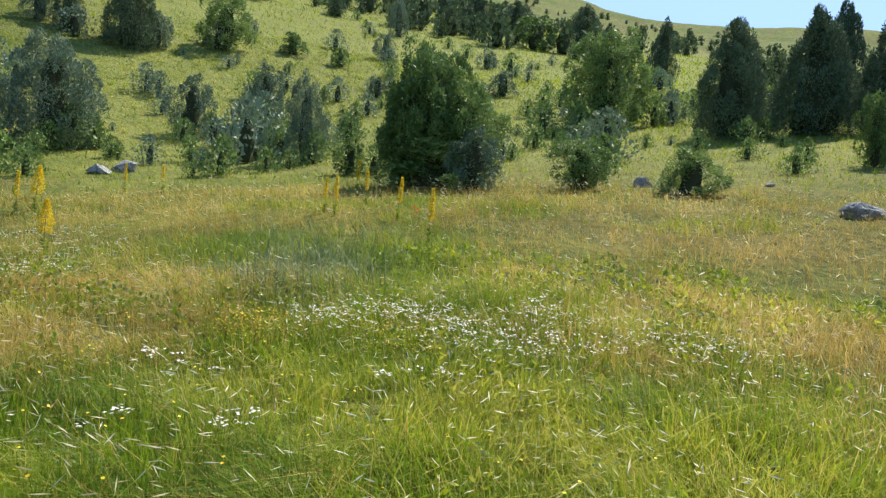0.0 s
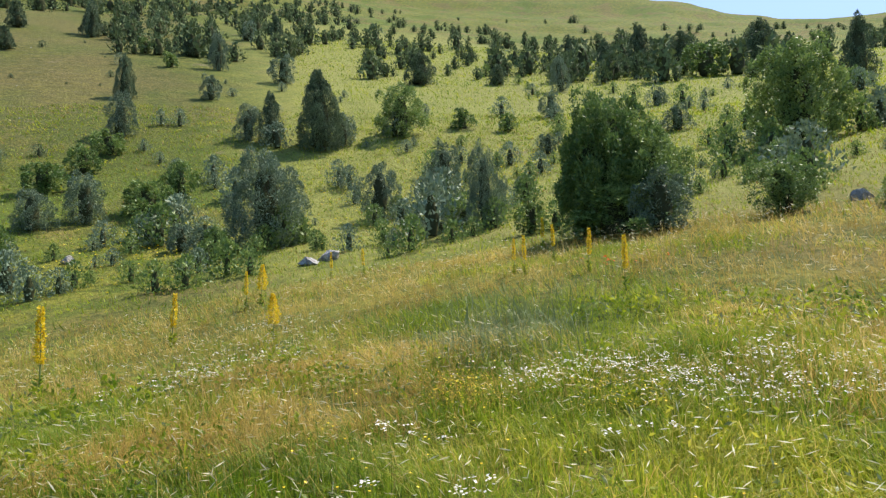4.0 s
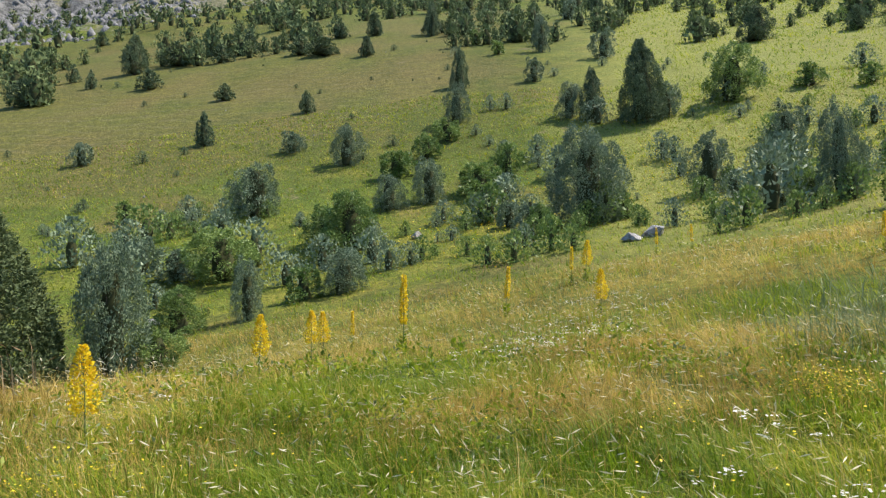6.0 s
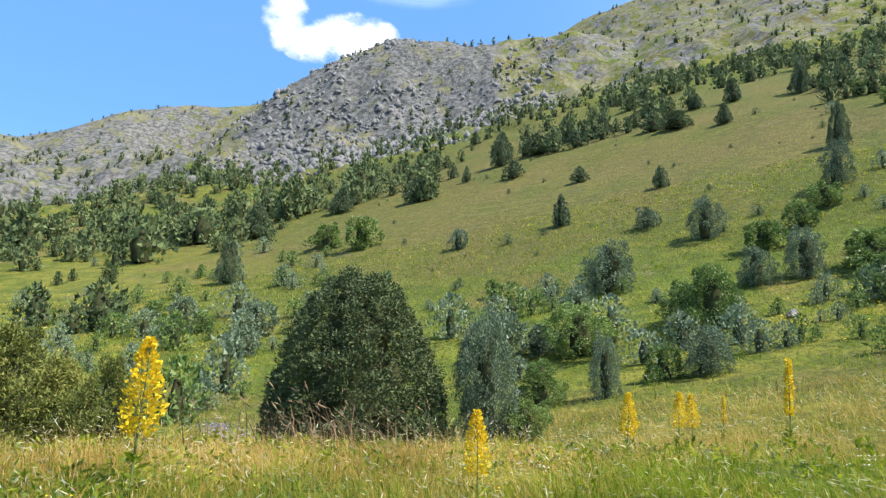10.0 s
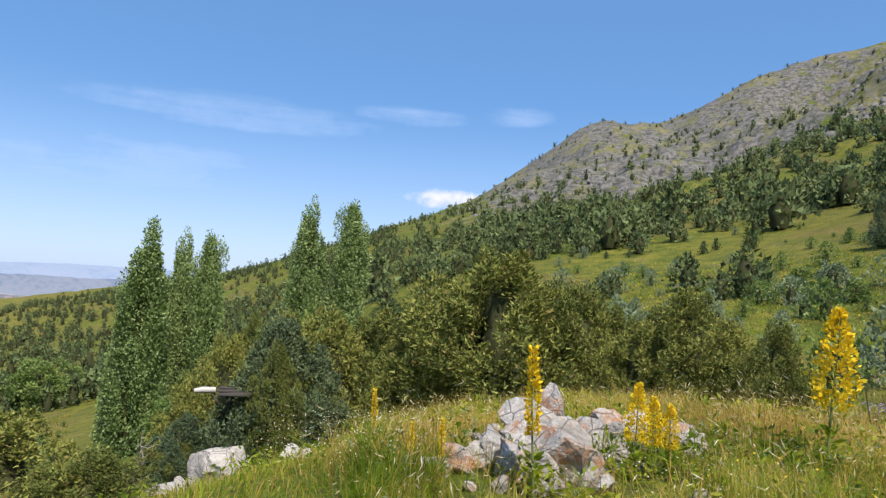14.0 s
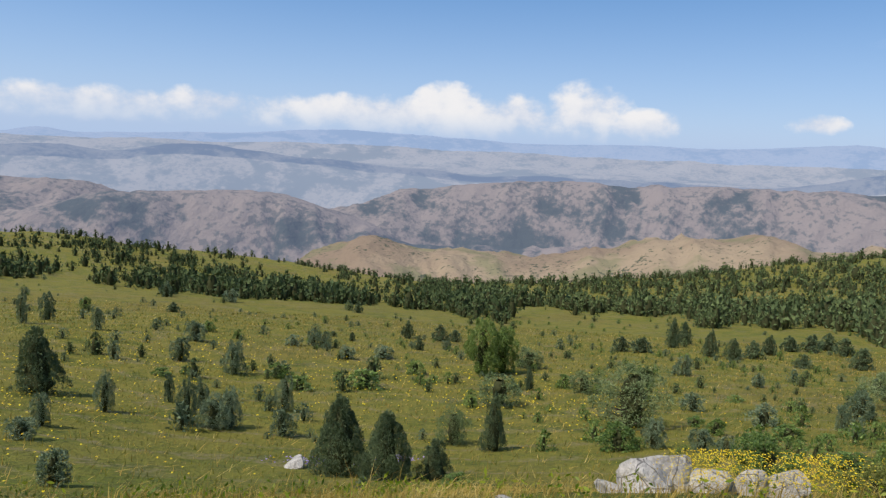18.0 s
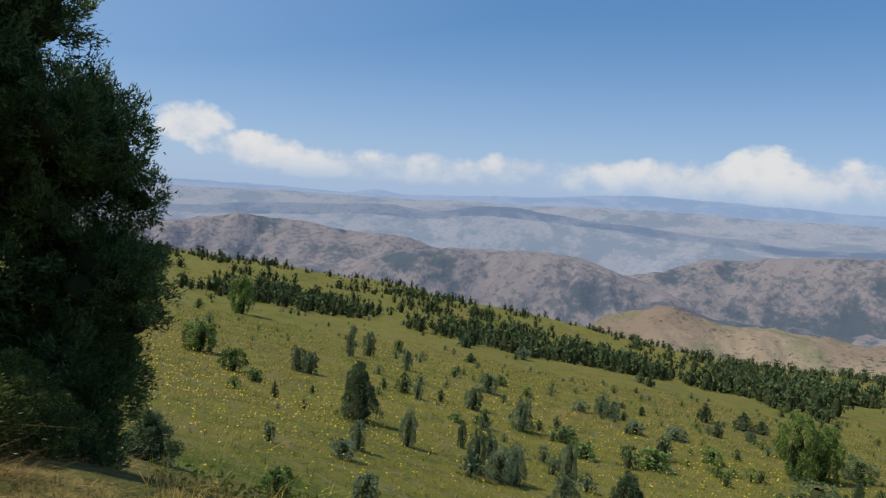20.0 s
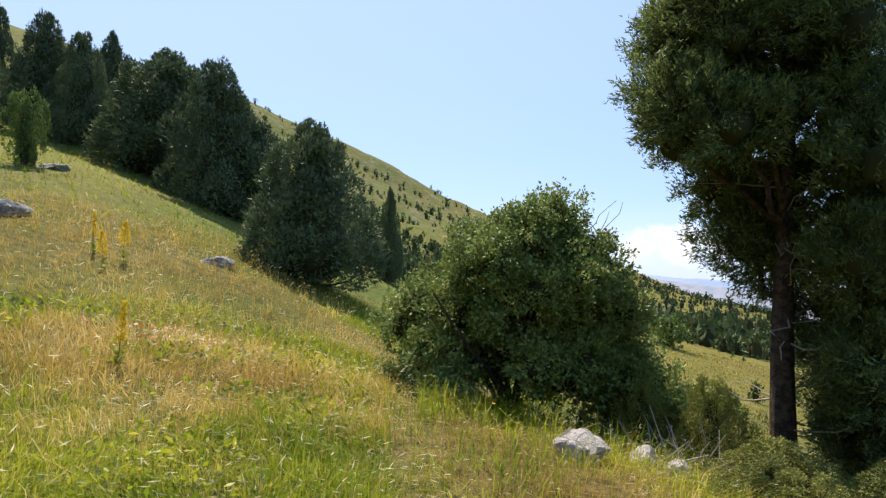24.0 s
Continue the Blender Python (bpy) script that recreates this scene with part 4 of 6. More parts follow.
VALLEY_FOLD = [
    ("S", 201.7, 83.6, 1.3, 1.5), ("J", 202.3, 21.1, 1.6, 1.4), ("J", 202.3, 95.3, 2.6, 3), ("L", 202.7, 57.8, 0.7, 1.1),
    ("L", 203.8, 55.6, 1, 1.1), ("J", 204.2, 80.4, 2, 1.6), ("L", 204.4, 61.9, 1.5, 1.8), ("J", 205.2, 95.2, 2.8, 2.4),
    ("J", 206.6, 20.6, 2.6, 2.1), ("S", 207.3, 70.9, 1.4, 2.5), ("J", 208.7, 16.7, 0.4, 0.5), ("L", 208.9, 52.5, 1.6, 3.1),
    ("J", 209.6, 138.7, 2.6, 2.5), ("J", 210.1, 85.8, 1.3, 1.1), ("J", 210.4, 150.4, 2.2, 2.4), ("S", 210.5, 68.9, 1.5, 1.9),
    ("J", 210.7, 21.6, 3.1, 2.2), ("L", 211.2, 55.5, 0.9, 1.1), ("J", 211.7, 90.7, 0.9, 1.3), ("J", 212.2, 175, 3.1, 3.9),
]
VALLEY_SLOPE = [
    ("S", 212.5, 76.7, 2, 2), ("S", 213.4, 77.9, 1.9, 1.7), ("L", 214.5, 49.6, 1.2, 1.9), ("J", 214.5, 222.9, 4, 3.5),
    ("S", 215.1, 77, 1.2, 2), ("S", 215.8, 40.6, 2.4, 1.3), ("S", 215.9, 32.5, 1.5, 1.3), ("L", 216.3, 55.6, 1.2, 2.2),
    ("S", 217, 40.4, 1.1, 0.8), ("L", 219.7, 79.6, 1.2, 1.3), ("S", 220, 55.9, 2.9, 2), ("S", 220.3, 34.3, 2, 1.4),
    ("S", 220.3, 145.7, 2.7, 3.5), ("S", 221.6, 33.6, 1.9, 1.7), ("L", 222, 85.3, 1.4, 1.6), ("S", 222.5, 39.5, 1.7, 1),
    ("S", 223.1, 75.3, 2.5, 2.4), ("S", 223.8, 33.9, 2.5, 1.1), ("L", 223.9, 54.2, 0.7, 1), ("S", 224.3, 61.4, 2.2, 1.8),
]
VALLEY_WEST = [
    ("J", 224.8, 115.8, 1.7, 2.5), ("S", 225.1, 41.2, 1.8, 0.7), ("S", 225.3, 149.8, 3.2, 2.6), ("L", 225.7, 52.6, 0.7, 1.4),
]
WEST = [
    ("O", 273.4, 8.5, 1.3, 0.8), ("B", 275.5, 113.4, 5.4, 5.8), ("O", 278.2, 9, 1.1, 0.8), ("J", 298.7, 45, 6.9, 2.3),
]


for group_of_plants in (UPHILL, UPHILL_MORE, GULLY, GULLY_MORE, SLOPE, SLOPE_MORE, ROCKS, ROCKS_MORE, VALLEY_BRINK, DOWNHILL, VALLEY_EAST, VALLEY_MEADOW, VALLEY_MIDDLE, VALLEY_FOLD, VALLEY_SLOPE, VALLEY_WEST, WEST):
    for kind, bearing, dist, height, width in group_of_plants:
        grow(kind, bearing, dist, height, width)


# ---- woods too far off to count: small junipers and scrub joined into one sheet each ----
def woods(name, count, seed, bearings, dists, tall, mat, label, fine=0.26, leaves=26, cut=0.0, keep=None, dome=False):
    rng = np.random.default_rng(seed)
    n = count * 4
    b = np.radians(rng.uniform(*bearings, n))
    r = np.exp(rng.uniform(math.log(dists[0]), math.log(dists[1]), n))
    x, y = r * np.cos(b), r * np.sin(b)
    ok = fbm(x / 45, y / 45, 3, seed) + rng.uniform(-0.25, 0.25, n) > cut
    if keep is not None:
        ok &= keep(np.degrees(b), r)
    x, y, r = x[ok][:count], y[ok][:count], r[ok][:count]
    n = len(x)
    z = land(x, y)
    h = rng.uniform(*tall, n) * np.exp(np.clip(rng.normal(size=n), -1.8, 1.4) * 0.32)
    w = h * rng.uniform(0.9, 1.5, n) if dome else h * rng.uniform(0.7, 1.25, n)
    u = rng.uniform(0, 1, (n, leaves)) ** 1.1
    a = rng.uniform(0, 2 * math.pi, (n, leaves))
    bend = rng.uniform(0.3, 0.6, (n, 1))
    lopside = 1 + 0.22 * np.sin(a + rng.uniform(0, 6.28, (n, 1))) + 0.22 * np.sin(3 * a + 9 * u + rng.uniform(0, 6.28, (n, 1)))
    rad = 0.5 * np.minimum(1, u / 0.2 + 0.5) * (1 - u ** 1.7) ** (bend + 0.15) * np.sqrt(rng.uniform(0.12, 1, (n, leaves))) * w[:, None] * lopside
    pts = np.stack([x[:, None] + rad * np.cos(a), y[:, None] + rad * np.sin(a), z[:, None] + u * h[:, None] * 0.9], -1)
    face = unit(np.stack([np.cos(a), np.sin(a), 0.25 + u], -1) + rng.normal(size=pts.shape) * 0.35)
    out = unit(face * 0.6 + np.array([0, 0, 0.6]) + rng.normal(size=pts.shape) * 0.5)
    size = np.repeat(h, leaves)[:, None]
    leafage = sprays_at(rng, pts.reshape(-1, 3), out.reshape(-1, 3), fine * size, 0.7, face=face.reshape(-1, 3))
    # a dense cone inside each
    a6 = np.linspace(0, 2 * math.pi, 6, endpoint=False)[None] + rng.uniform(0, 1, (n, 1))
    rings = [np.stack([x[:, None] + 0.5 * s * w[:, None] * np.cos(a6), y[:, None] + 0.5 * s * w[:, None] * np.sin(a6), (z + q * h)[:, None] + 0 * a6], -1) for s, q in (((0.15, 0.02), (0.2, 0.3), (0.08, 0.6)) if dome else ((0.25, 0.02), (0.38, 0.35), (0.12, 0.7)))]
    cone = np.stack(rings, 1).reshape(-1, 3)
    k, j = np.meshgrid(np.arange(2), np.arange(6), indexing="ij")
    one = np.stack([k * 6 + j, k * 6 + (j + 1) % 6, (k + 1) * 6 + (j + 1) % 6, (k + 1) * 6 + j], -1).reshape(-1, 4)
    v, f = joined([leafage, split((cone, (one[None] + np.arange(n)[:, None, None] * 18).reshape(-1, 4)))])
    return tagged(shaded_core(new(name, mesh_of(name, v, f, mat)), len(leafage[1])), label, "trees", kind="stuff")


def off_pasture(b, r):
    """Off the grazed dry slope, which stays bare."""
    return ~((b > 40) & (b < 80) & (r > 58))


woods("hillside_woods", 560, 5, (-30, 40), (125, 560), (2.4, 5.4), M_WOODS, "dark junipers scattered over the upper hillside", 0.13, 170, cut=-0.05)
woods("mountain_foot_woods", 520, 6, (36, 128), (115, 340), (3.5, 6.5), M_WOODS, "belt of dark junipers at the foot of the mountain", 0.13, 190, cut=0.03,
      keep=lambda b, r: (r > 118 + np.clip(62 - b, 0, 30) * 1.6) & ((b > 66) | (r > 150)))
woods("mountain_scrub", 2600, 7, (22, 130), (240, 800), (2.0, 4.8), M_WOODS, "scattered junipers among the mountain rocks", leaves=24, cut=-0.45)
woods("ridge_woods", 5200, 8, (126, 204), (140, 640), (2.2, 5.2), M_WOODS, "dense wood of junipers on the ridge beside the valley", 0.17, 44, cut=-0.38,
      keep=lambda b, r: r > 100 + np.clip(b - 150, 0, 40) * 1.8 + 60 * value_noise(b / 2.5, r / 40, 6))
woods("valley_woods", 3000, 9, (196, 272), (110, 620), (1.8, 4.4), M_WOODS, "dense wood of junipers along the far valley edge", 0.19, 40, cut=0.02,
      keep=lambda b, r: r > 135 - np.clip(205 - b, 0, 20) * 2 + 60 * value_noise(b / 2.5, r / 40, 5))
woods("valley_junipers", 200, 16, (150, 272), (50, 220), (0.5, 1.6), M_WOODS, "small dark junipers scattered on the valley slope", 0.13, 170, cut=-0.05)
woods("mid_slope_woods", 170, 17, (96, 134), (62, 190), (1.4, 3.4), M_WOODS, "dark junipers on the slope behind the olive bushes", 0.115, 230, cut=-0.05)
woods("west_woods", 2400, 10, (268, 318), (150, 780), (2.5, 5.5), M_WOODS, "dark junipers on the western mountain slope", leaves=20, cut=-0.1)
woods("meadow_scrub", 330, 12, (-30, 112), (30, 150), (0.6, 2.0), M_BROAD, "small green bushes scattered on the hillside", 0.085, 480, cut=0.04, dome=True, keep=off_pasture)
woods("pasture_scrub", 46, 18, (40, 80), (58, 150), (0.4, 1.2), M_JUNIPER, "small dark bushes dotted on the dry pasture", 0.085, 480, cut=-0.6, dome=True)
woods("silver_scrub", 210, 13, (-20, 112), (34, 150), (0.8, 2.5), M_SILVER, "small silvery shrubs scattered on the hillside", 0.075, 540, cut=0.1, dome=True, keep=off_pasture)
woods("valley_scrub", 560, 14, (150, 272), (26, 240), (0.25, 0.9), M_BROAD, "small green bushes scattered on the valley meadow", 0.12, 220, cut=0.0, dome=True)
woods("valley_silver_scrub", 240, 15, (160, 268), (30, 240), (0.35, 1.2), M_SILVER, "small silvery shrubs scattered on the valley meadow", 0.11, 240, cut=0.05, dome=True)


# ---- rocks ----
def boulder(seed, w, h, detail=3):
    """A weathered block of limestone: a faceted lump with split faces and worn edges."""
    rng = random.Random(seed)
    bm = bmesh.new()
    bmesh.ops.create_icosphere(bm, subdivisions=detail, radius=0.5)
    cuts = [(Vector((rng.gauss(0, 1), rng.gauss(0, 1), rng.gauss(0, 0.8))).normalized(), rng.uniform(0.2, 0.4)) for _ in range(13)]
    for v in bm.verts:
        for n, d in cuts:
            over = v.co.dot(n) - d
            if over > 0:
                v.co -= n * over * 0.97
        v.co += v.co.normalized() * (0.06 * noise.noise(v.co * 3.1 + Vector((seed, 0, 0))) + 0.045 * noise.noise(v.co * 9 + Vector((0, seed, 0))))
        v.co = Vector((v.co.x * w * 1.15, v.co.y * w * 0.95, v.co.z * h * 1.3))
    return bm


UPPER_ROCKS = [
    (-33.5, 21, 1.34, 0.5), (-27.2, 27, 0.5, 0.23), (-17.9, 26, 0.99, 0.49), (23.6, 33, 1.5, 0.6), (25.3, 32.5, 1.25, 0.55),
    (-47.8, 20, 1.44, 0.42), (-35.7, 34, 1.59, 0.4), (43.2, 42.7, 0.91, 0.58), (64.3, 32.2, 0.82, 0.49),
]
ROCK_PILE = [
    (112.7, 6.9, 0.42, 0.6), (113.2, 6.2, 0.84, 0.52), (111.3, 5.3, 0.66, 0.46), (115.2, 5.4, 0.52, 0.32), (119.6, 5.5, 0.44, 0.22), (117.0, 5.7, 0.4, 0.34),
    (110.8, 6.5, 0.46, 0.36), (108.2, 6.8, 0.42, 0.36), (106.0, 6.9, 0.42, 0.36), (102.6, 7.0, 0.6, 0.24), (109.4, 6.3, 0.46, 0.32), (118.2, 5.6, 0.3, 0.22),
    (114.4, 5.8, 0.5, 0.36), (107.2, 6.5, 0.36, 0.3), (112.3, 5.7, 0.6, 0.42), (121.2, 5.4, 0.3, 0.16), (113.0, 5.2, 0.42, 0.26), (99.3, 8, 0.22, 0.12),
]
BRINK_ROCKS = [
    (138.9, 12, 1.07, 0.83), (142.2, 12.3, 0.63, 0.6), (144.7, 12.5, 0.58, 0.45), (133.3, 11, 0.37, 0.3), (143.2, 10.5, 0.94, 0.6),
    (141.3, 12.5, 0.64, 0.48), (144.6, 12.5, 0.42, 0.35), (148.1, 10.8, 0.55, 0.25), (140.5, 11, 0.56, 0.21), (163.4, 9, 0.5, 0.5),
    (164.8, 8.6, 0.55, 0.35), (132, 8.5, 0.23, 0.19), (162.5, 7.6, 0.61, 0.4), (164.3, 7.2, 0.37, 0.24), (180.7, 7, 0.39, 0.3),
    (182.8, 6.6, 0.67, 0.4), (184.5, 6.2, 0.68, 0.3), (174.4, 7.2, 0.64, 0.35), (187.3, 6.2, 0.32, 0.13), (214.6, 23.3, 0.99, 0.36),
    (196, 5.2, 0.22, 0.09), (179.5, 6.8, 0.52, 0.4), (176.7, 7, 0.42, 0.3), (166.3, 7.4, 0.31, 0.19), (183.7, 6.5, 0.44, 0.28),
]
TREE_ROCKS = [
    (282.8, 6.5, 0.56, 0.3), (278.1, 7.0, 0.38, 0.26), (275.4, 7.0, 0.3, 0.24), (261.3, 9.2, 0.25, 0.28),
]


pile = tagged(new("rock_pile"), "heap of pale limestone blocks with orange lichen in the grass", "rocks")
count = 0
for bearing, dist, w, h in ROCK_PILE:
    ob = part("block", boulder(count + 3, w, h), M_STONE, pile)
    ob.matrix_basis = Matrix.Translation(at(bearing, dist) + Vector((0, 0, h * 0.34))) @ pose(0, 0, 0, random.uniform(-12, 12), random.uniform(-12, 12), random.uniform(0, 360))
    count += 1
for k in range(80):
    b, d, w = random.gauss(112, 4.5), random.uniform(4.9, 7.4), random.uniform(0.07, 0.24)
    ob = part("stone", boulder(100 + k % 19, w, w * random.uniform(0.35, 0.8), 2), M_STONE, pile)
    ob.matrix_basis = Matrix.Translation(at(b, d) + Vector((0, 0, w * 0.25))) @ pose(0, 0, 0, random.uniform(-30, 30), random.uniform(-30, 30), random.uniform(0, 360))
for rocks, text in ((UPPER_ROCKS, "grey weathered rock lying in the hillside grass"), (BRINK_ROCKS, "pale limestone boulder at the brink of the slope"),
                    (TREE_ROCKS, "pale stone in dry grass under the tall juniper")):
    for bearing, dist, w, h in rocks:
        sunk = 0.42 if 138 < bearing < 140 else 0.12 if 137 < bearing < 146 else 0.2 if rocks is UPPER_ROCKS else 0.34
        me = bpy.data.meshes.new("boulder")
        bm = boulder(count + 3, w, h)
        bm.to_mesh(me)
        bm.free()
        me.materials.append(M_GREYSTONE if rocks is UPPER_ROCKS else M_PALESTONE)
        ob = tagged(new("boulder", me), text, "rock")
        ob.matrix_basis = Matrix.Translation(at(bearing, dist) + Vector((0, 0, h * sunk))) @ pose(0, 0, 0, random.uniform(-10, 10), random.uniform(-10, 10), random.uniform(0, 360))
        count += 1


# ---- outcrops of rock on the mountain ----
def outcrops(name, count, seed, bearings, dists, size, label):
    rng = np.random.default_rng(seed)
    bm = boulder(7, 1.0, 1.0, 1)
    base = np.array([v.co[:] for v in bm.verts])
    tris = np.array([[v.index for v in f.verts] for f in bm.faces])
    bm.free()
    n = count * 3
    b, r = np.radians(rng.uniform(*bearings, n)), np.exp(rng.uniform(math.log(dists[0]), math.log(dists[1]), n))
    x, y = r * np.cos(b), r * np.sin(b)
    ok = fbm(x / 55, y / 55, 4, 91, True) + rng.uniform(-0.2, 0.2, n) > 0.12
    x, y, r = x[ok][:count], y[ok][:count], r[ok][:count]
    n = len(x)
    s = rng.uniform(0.35, 1.0, n) ** 2 * size * (r / 450) ** 0.5
    turn = rng.uniform(0, 6.28, n)
    c, q = np.cos(turn)[:, None], np.sin(turn)[:, None]
    px, py = base[:, 0][None] * c - base[:, 1][None] * q, base[:, 0][None] * q + base[:, 1][None] * c
    jit = rng.uniform(0.6, 1.3, (n, len(base)))
    tall = rng.uniform(0.35, 0.95, (n, 1))
    v = np.stack([x[:, None] + px * s[:, None] * jit, y[:, None] + py * s[:, None] * jit, land(x, y)[:, None] + (base[:, 2][None] * tall * jit - 0.08) * s[:, None]], -1)
    f = tris[None] + (np.arange(n) * len(base))[:, None, None]
    return tagged(new(name, mesh_of(name, v.reshape(-1, 3), f.reshape(-1, 3), M_CRAG)), label, "rocks", kind="stuff")


M_CRAG = material("grey_crag", stone_paint((0.085, 0.085, 0.083), (0.255, 0.25, 0.235)), 0.95, stone_bump)
outcrops("mountain_crags", 3400, 21, (61, 91), (270, 590), 9, "grey limestone crags on the mountain face")
outcrops("mountain_crags_east", 420, 22, (92, 124), (320, 780), 5.5, "grey limestone crags on the lower mountain")
outcrops("slope_stones", 420, 23, (34, 62), (280, 760), 4, "grey rocks on the upper mountain slope")
outcrops("pasture_stones", 120, 24, (40, 115), (45, 170), 1.1, "pale stones showing through the hillside grass")


# ---- grass ----
def grass_paint(stops):
    def paint(n, place):
        geo = n.add("ShaderNodeNewGeometry").outputs["Random Per Island"]
        patch = n.noise(place, 0.7, 3.0)
        f = n.math("ADD", n.math("MULTIPLY", geo, 0.75), n.math("MULTIPLY", n.math("SUBTRACT", patch, 0.5), 0.9))
        wide = n.noise(place, 0.33, 4.0, 0.6)
        f = n.math("ADD", f, n.math("MULTIPLY", n.math("SUBTRACT", wide, 0.5), 1.5))
        c = n.mix(n.ramp(f, 0.0, 0.55), stops[0], stops[1])
        return n.mix(n.ramp(f, 0.55, 0.95), c, stops[2])
    return paint


M_GRASS = material("green_grass", grass_paint([(0.105, 0.178, 0.010), (0.27, 0.325, 0.018), (0.49, 0.45, 0.058)]), 0.5, translucent=0.5)
M_OLIVE = material("olive_grass", grass_paint([(0.085, 0.105, 0.012), (0.19, 0.185, 0.022), (0.36, 0.29, 0.05)]), 0.6, translucent=0.4)
M_LUSH = material("lush_grass", grass_paint([(0.085, 0.155, 0.008), (0.205, 0.285, 0.014), (0.42, 0.40, 0.045)]), 0.5, translucent=0.5)
M_STRAW = material("dry_grass", grass_paint([(0.27, 0.185, 0.035), (0.50, 0.355, 0.085), (0.68, 0.53, 0.20)]), 0.6, translucent=0.45)
M_TAN = material("trodden_grass", grass_paint([(0.18, 0.10, 0.03), (0.36, 0.235, 0.07), (0.56, 0.41, 0.17)]), 0.7, translucent=0.3)
M_HEADS = material("seed_heads", grass_paint([(0.46, 0.40, 0.22), (0.70, 0.64, 0.42), (0.85, 0.80, 0.60)]), 0.7, translucent=0.5)
M_SAGE = material("grey_sage", grass_paint([(0.10, 0.14, 0.05), (0.17, 0.215, 0.085), (0.27, 0.31, 0.15)]), 0.7, translucent=0.3)
M_BROWN = material("brown_seed_heads", grass_paint([(0.12, 0.075, 0.04), (0.25, 0.17, 0.09), (0.42, 0.32, 0.18)]), 0.7, translucent=0.2)


def meadow_spots(rng, n, bearings, dists, power=1.0):
    b = np.radians(rng.uniform(*bearings, n))
    r = dists[0] + (dists[1] - dists[0]) * rng.uniform(0, 1, n) ** power
    return r * np.cos(b), r * np.sin(b), r


def lushness(x, y):
    """Where the sward is green rather than dry: drier to the top of the rise and on the trodden ground."""
    r, b = np.hypot(x, y), np.degrees(np.arctan2(y, x))
    v = fbm(x / 3.2, y / 3.2, 3, 5) * 0.9 + 0.25
    v = v - np.clip((r - 9) / 10, 0, 0.45) * (np.abs(b) < 70)
    v = v + 0.35 * np.clip((6.5 - r) / 2.5, 0, 1) * (np.abs(b) < 62) - 0.36 * np.clip((-b - 22) / 18, 0, 1) * np.clip((56 + b) / 10, 0, 1) - 0.24 * ((b > 16) & (b < 70)) - 0.5 * worn_share(x, y) - 0.35 * np.clip((b % 360 - 255) / 15, 0, 1) * np.clip((290 - b % 360) / 8, 0, 1)
    return v - 0.3 * ((b > 70) & (b < 125))


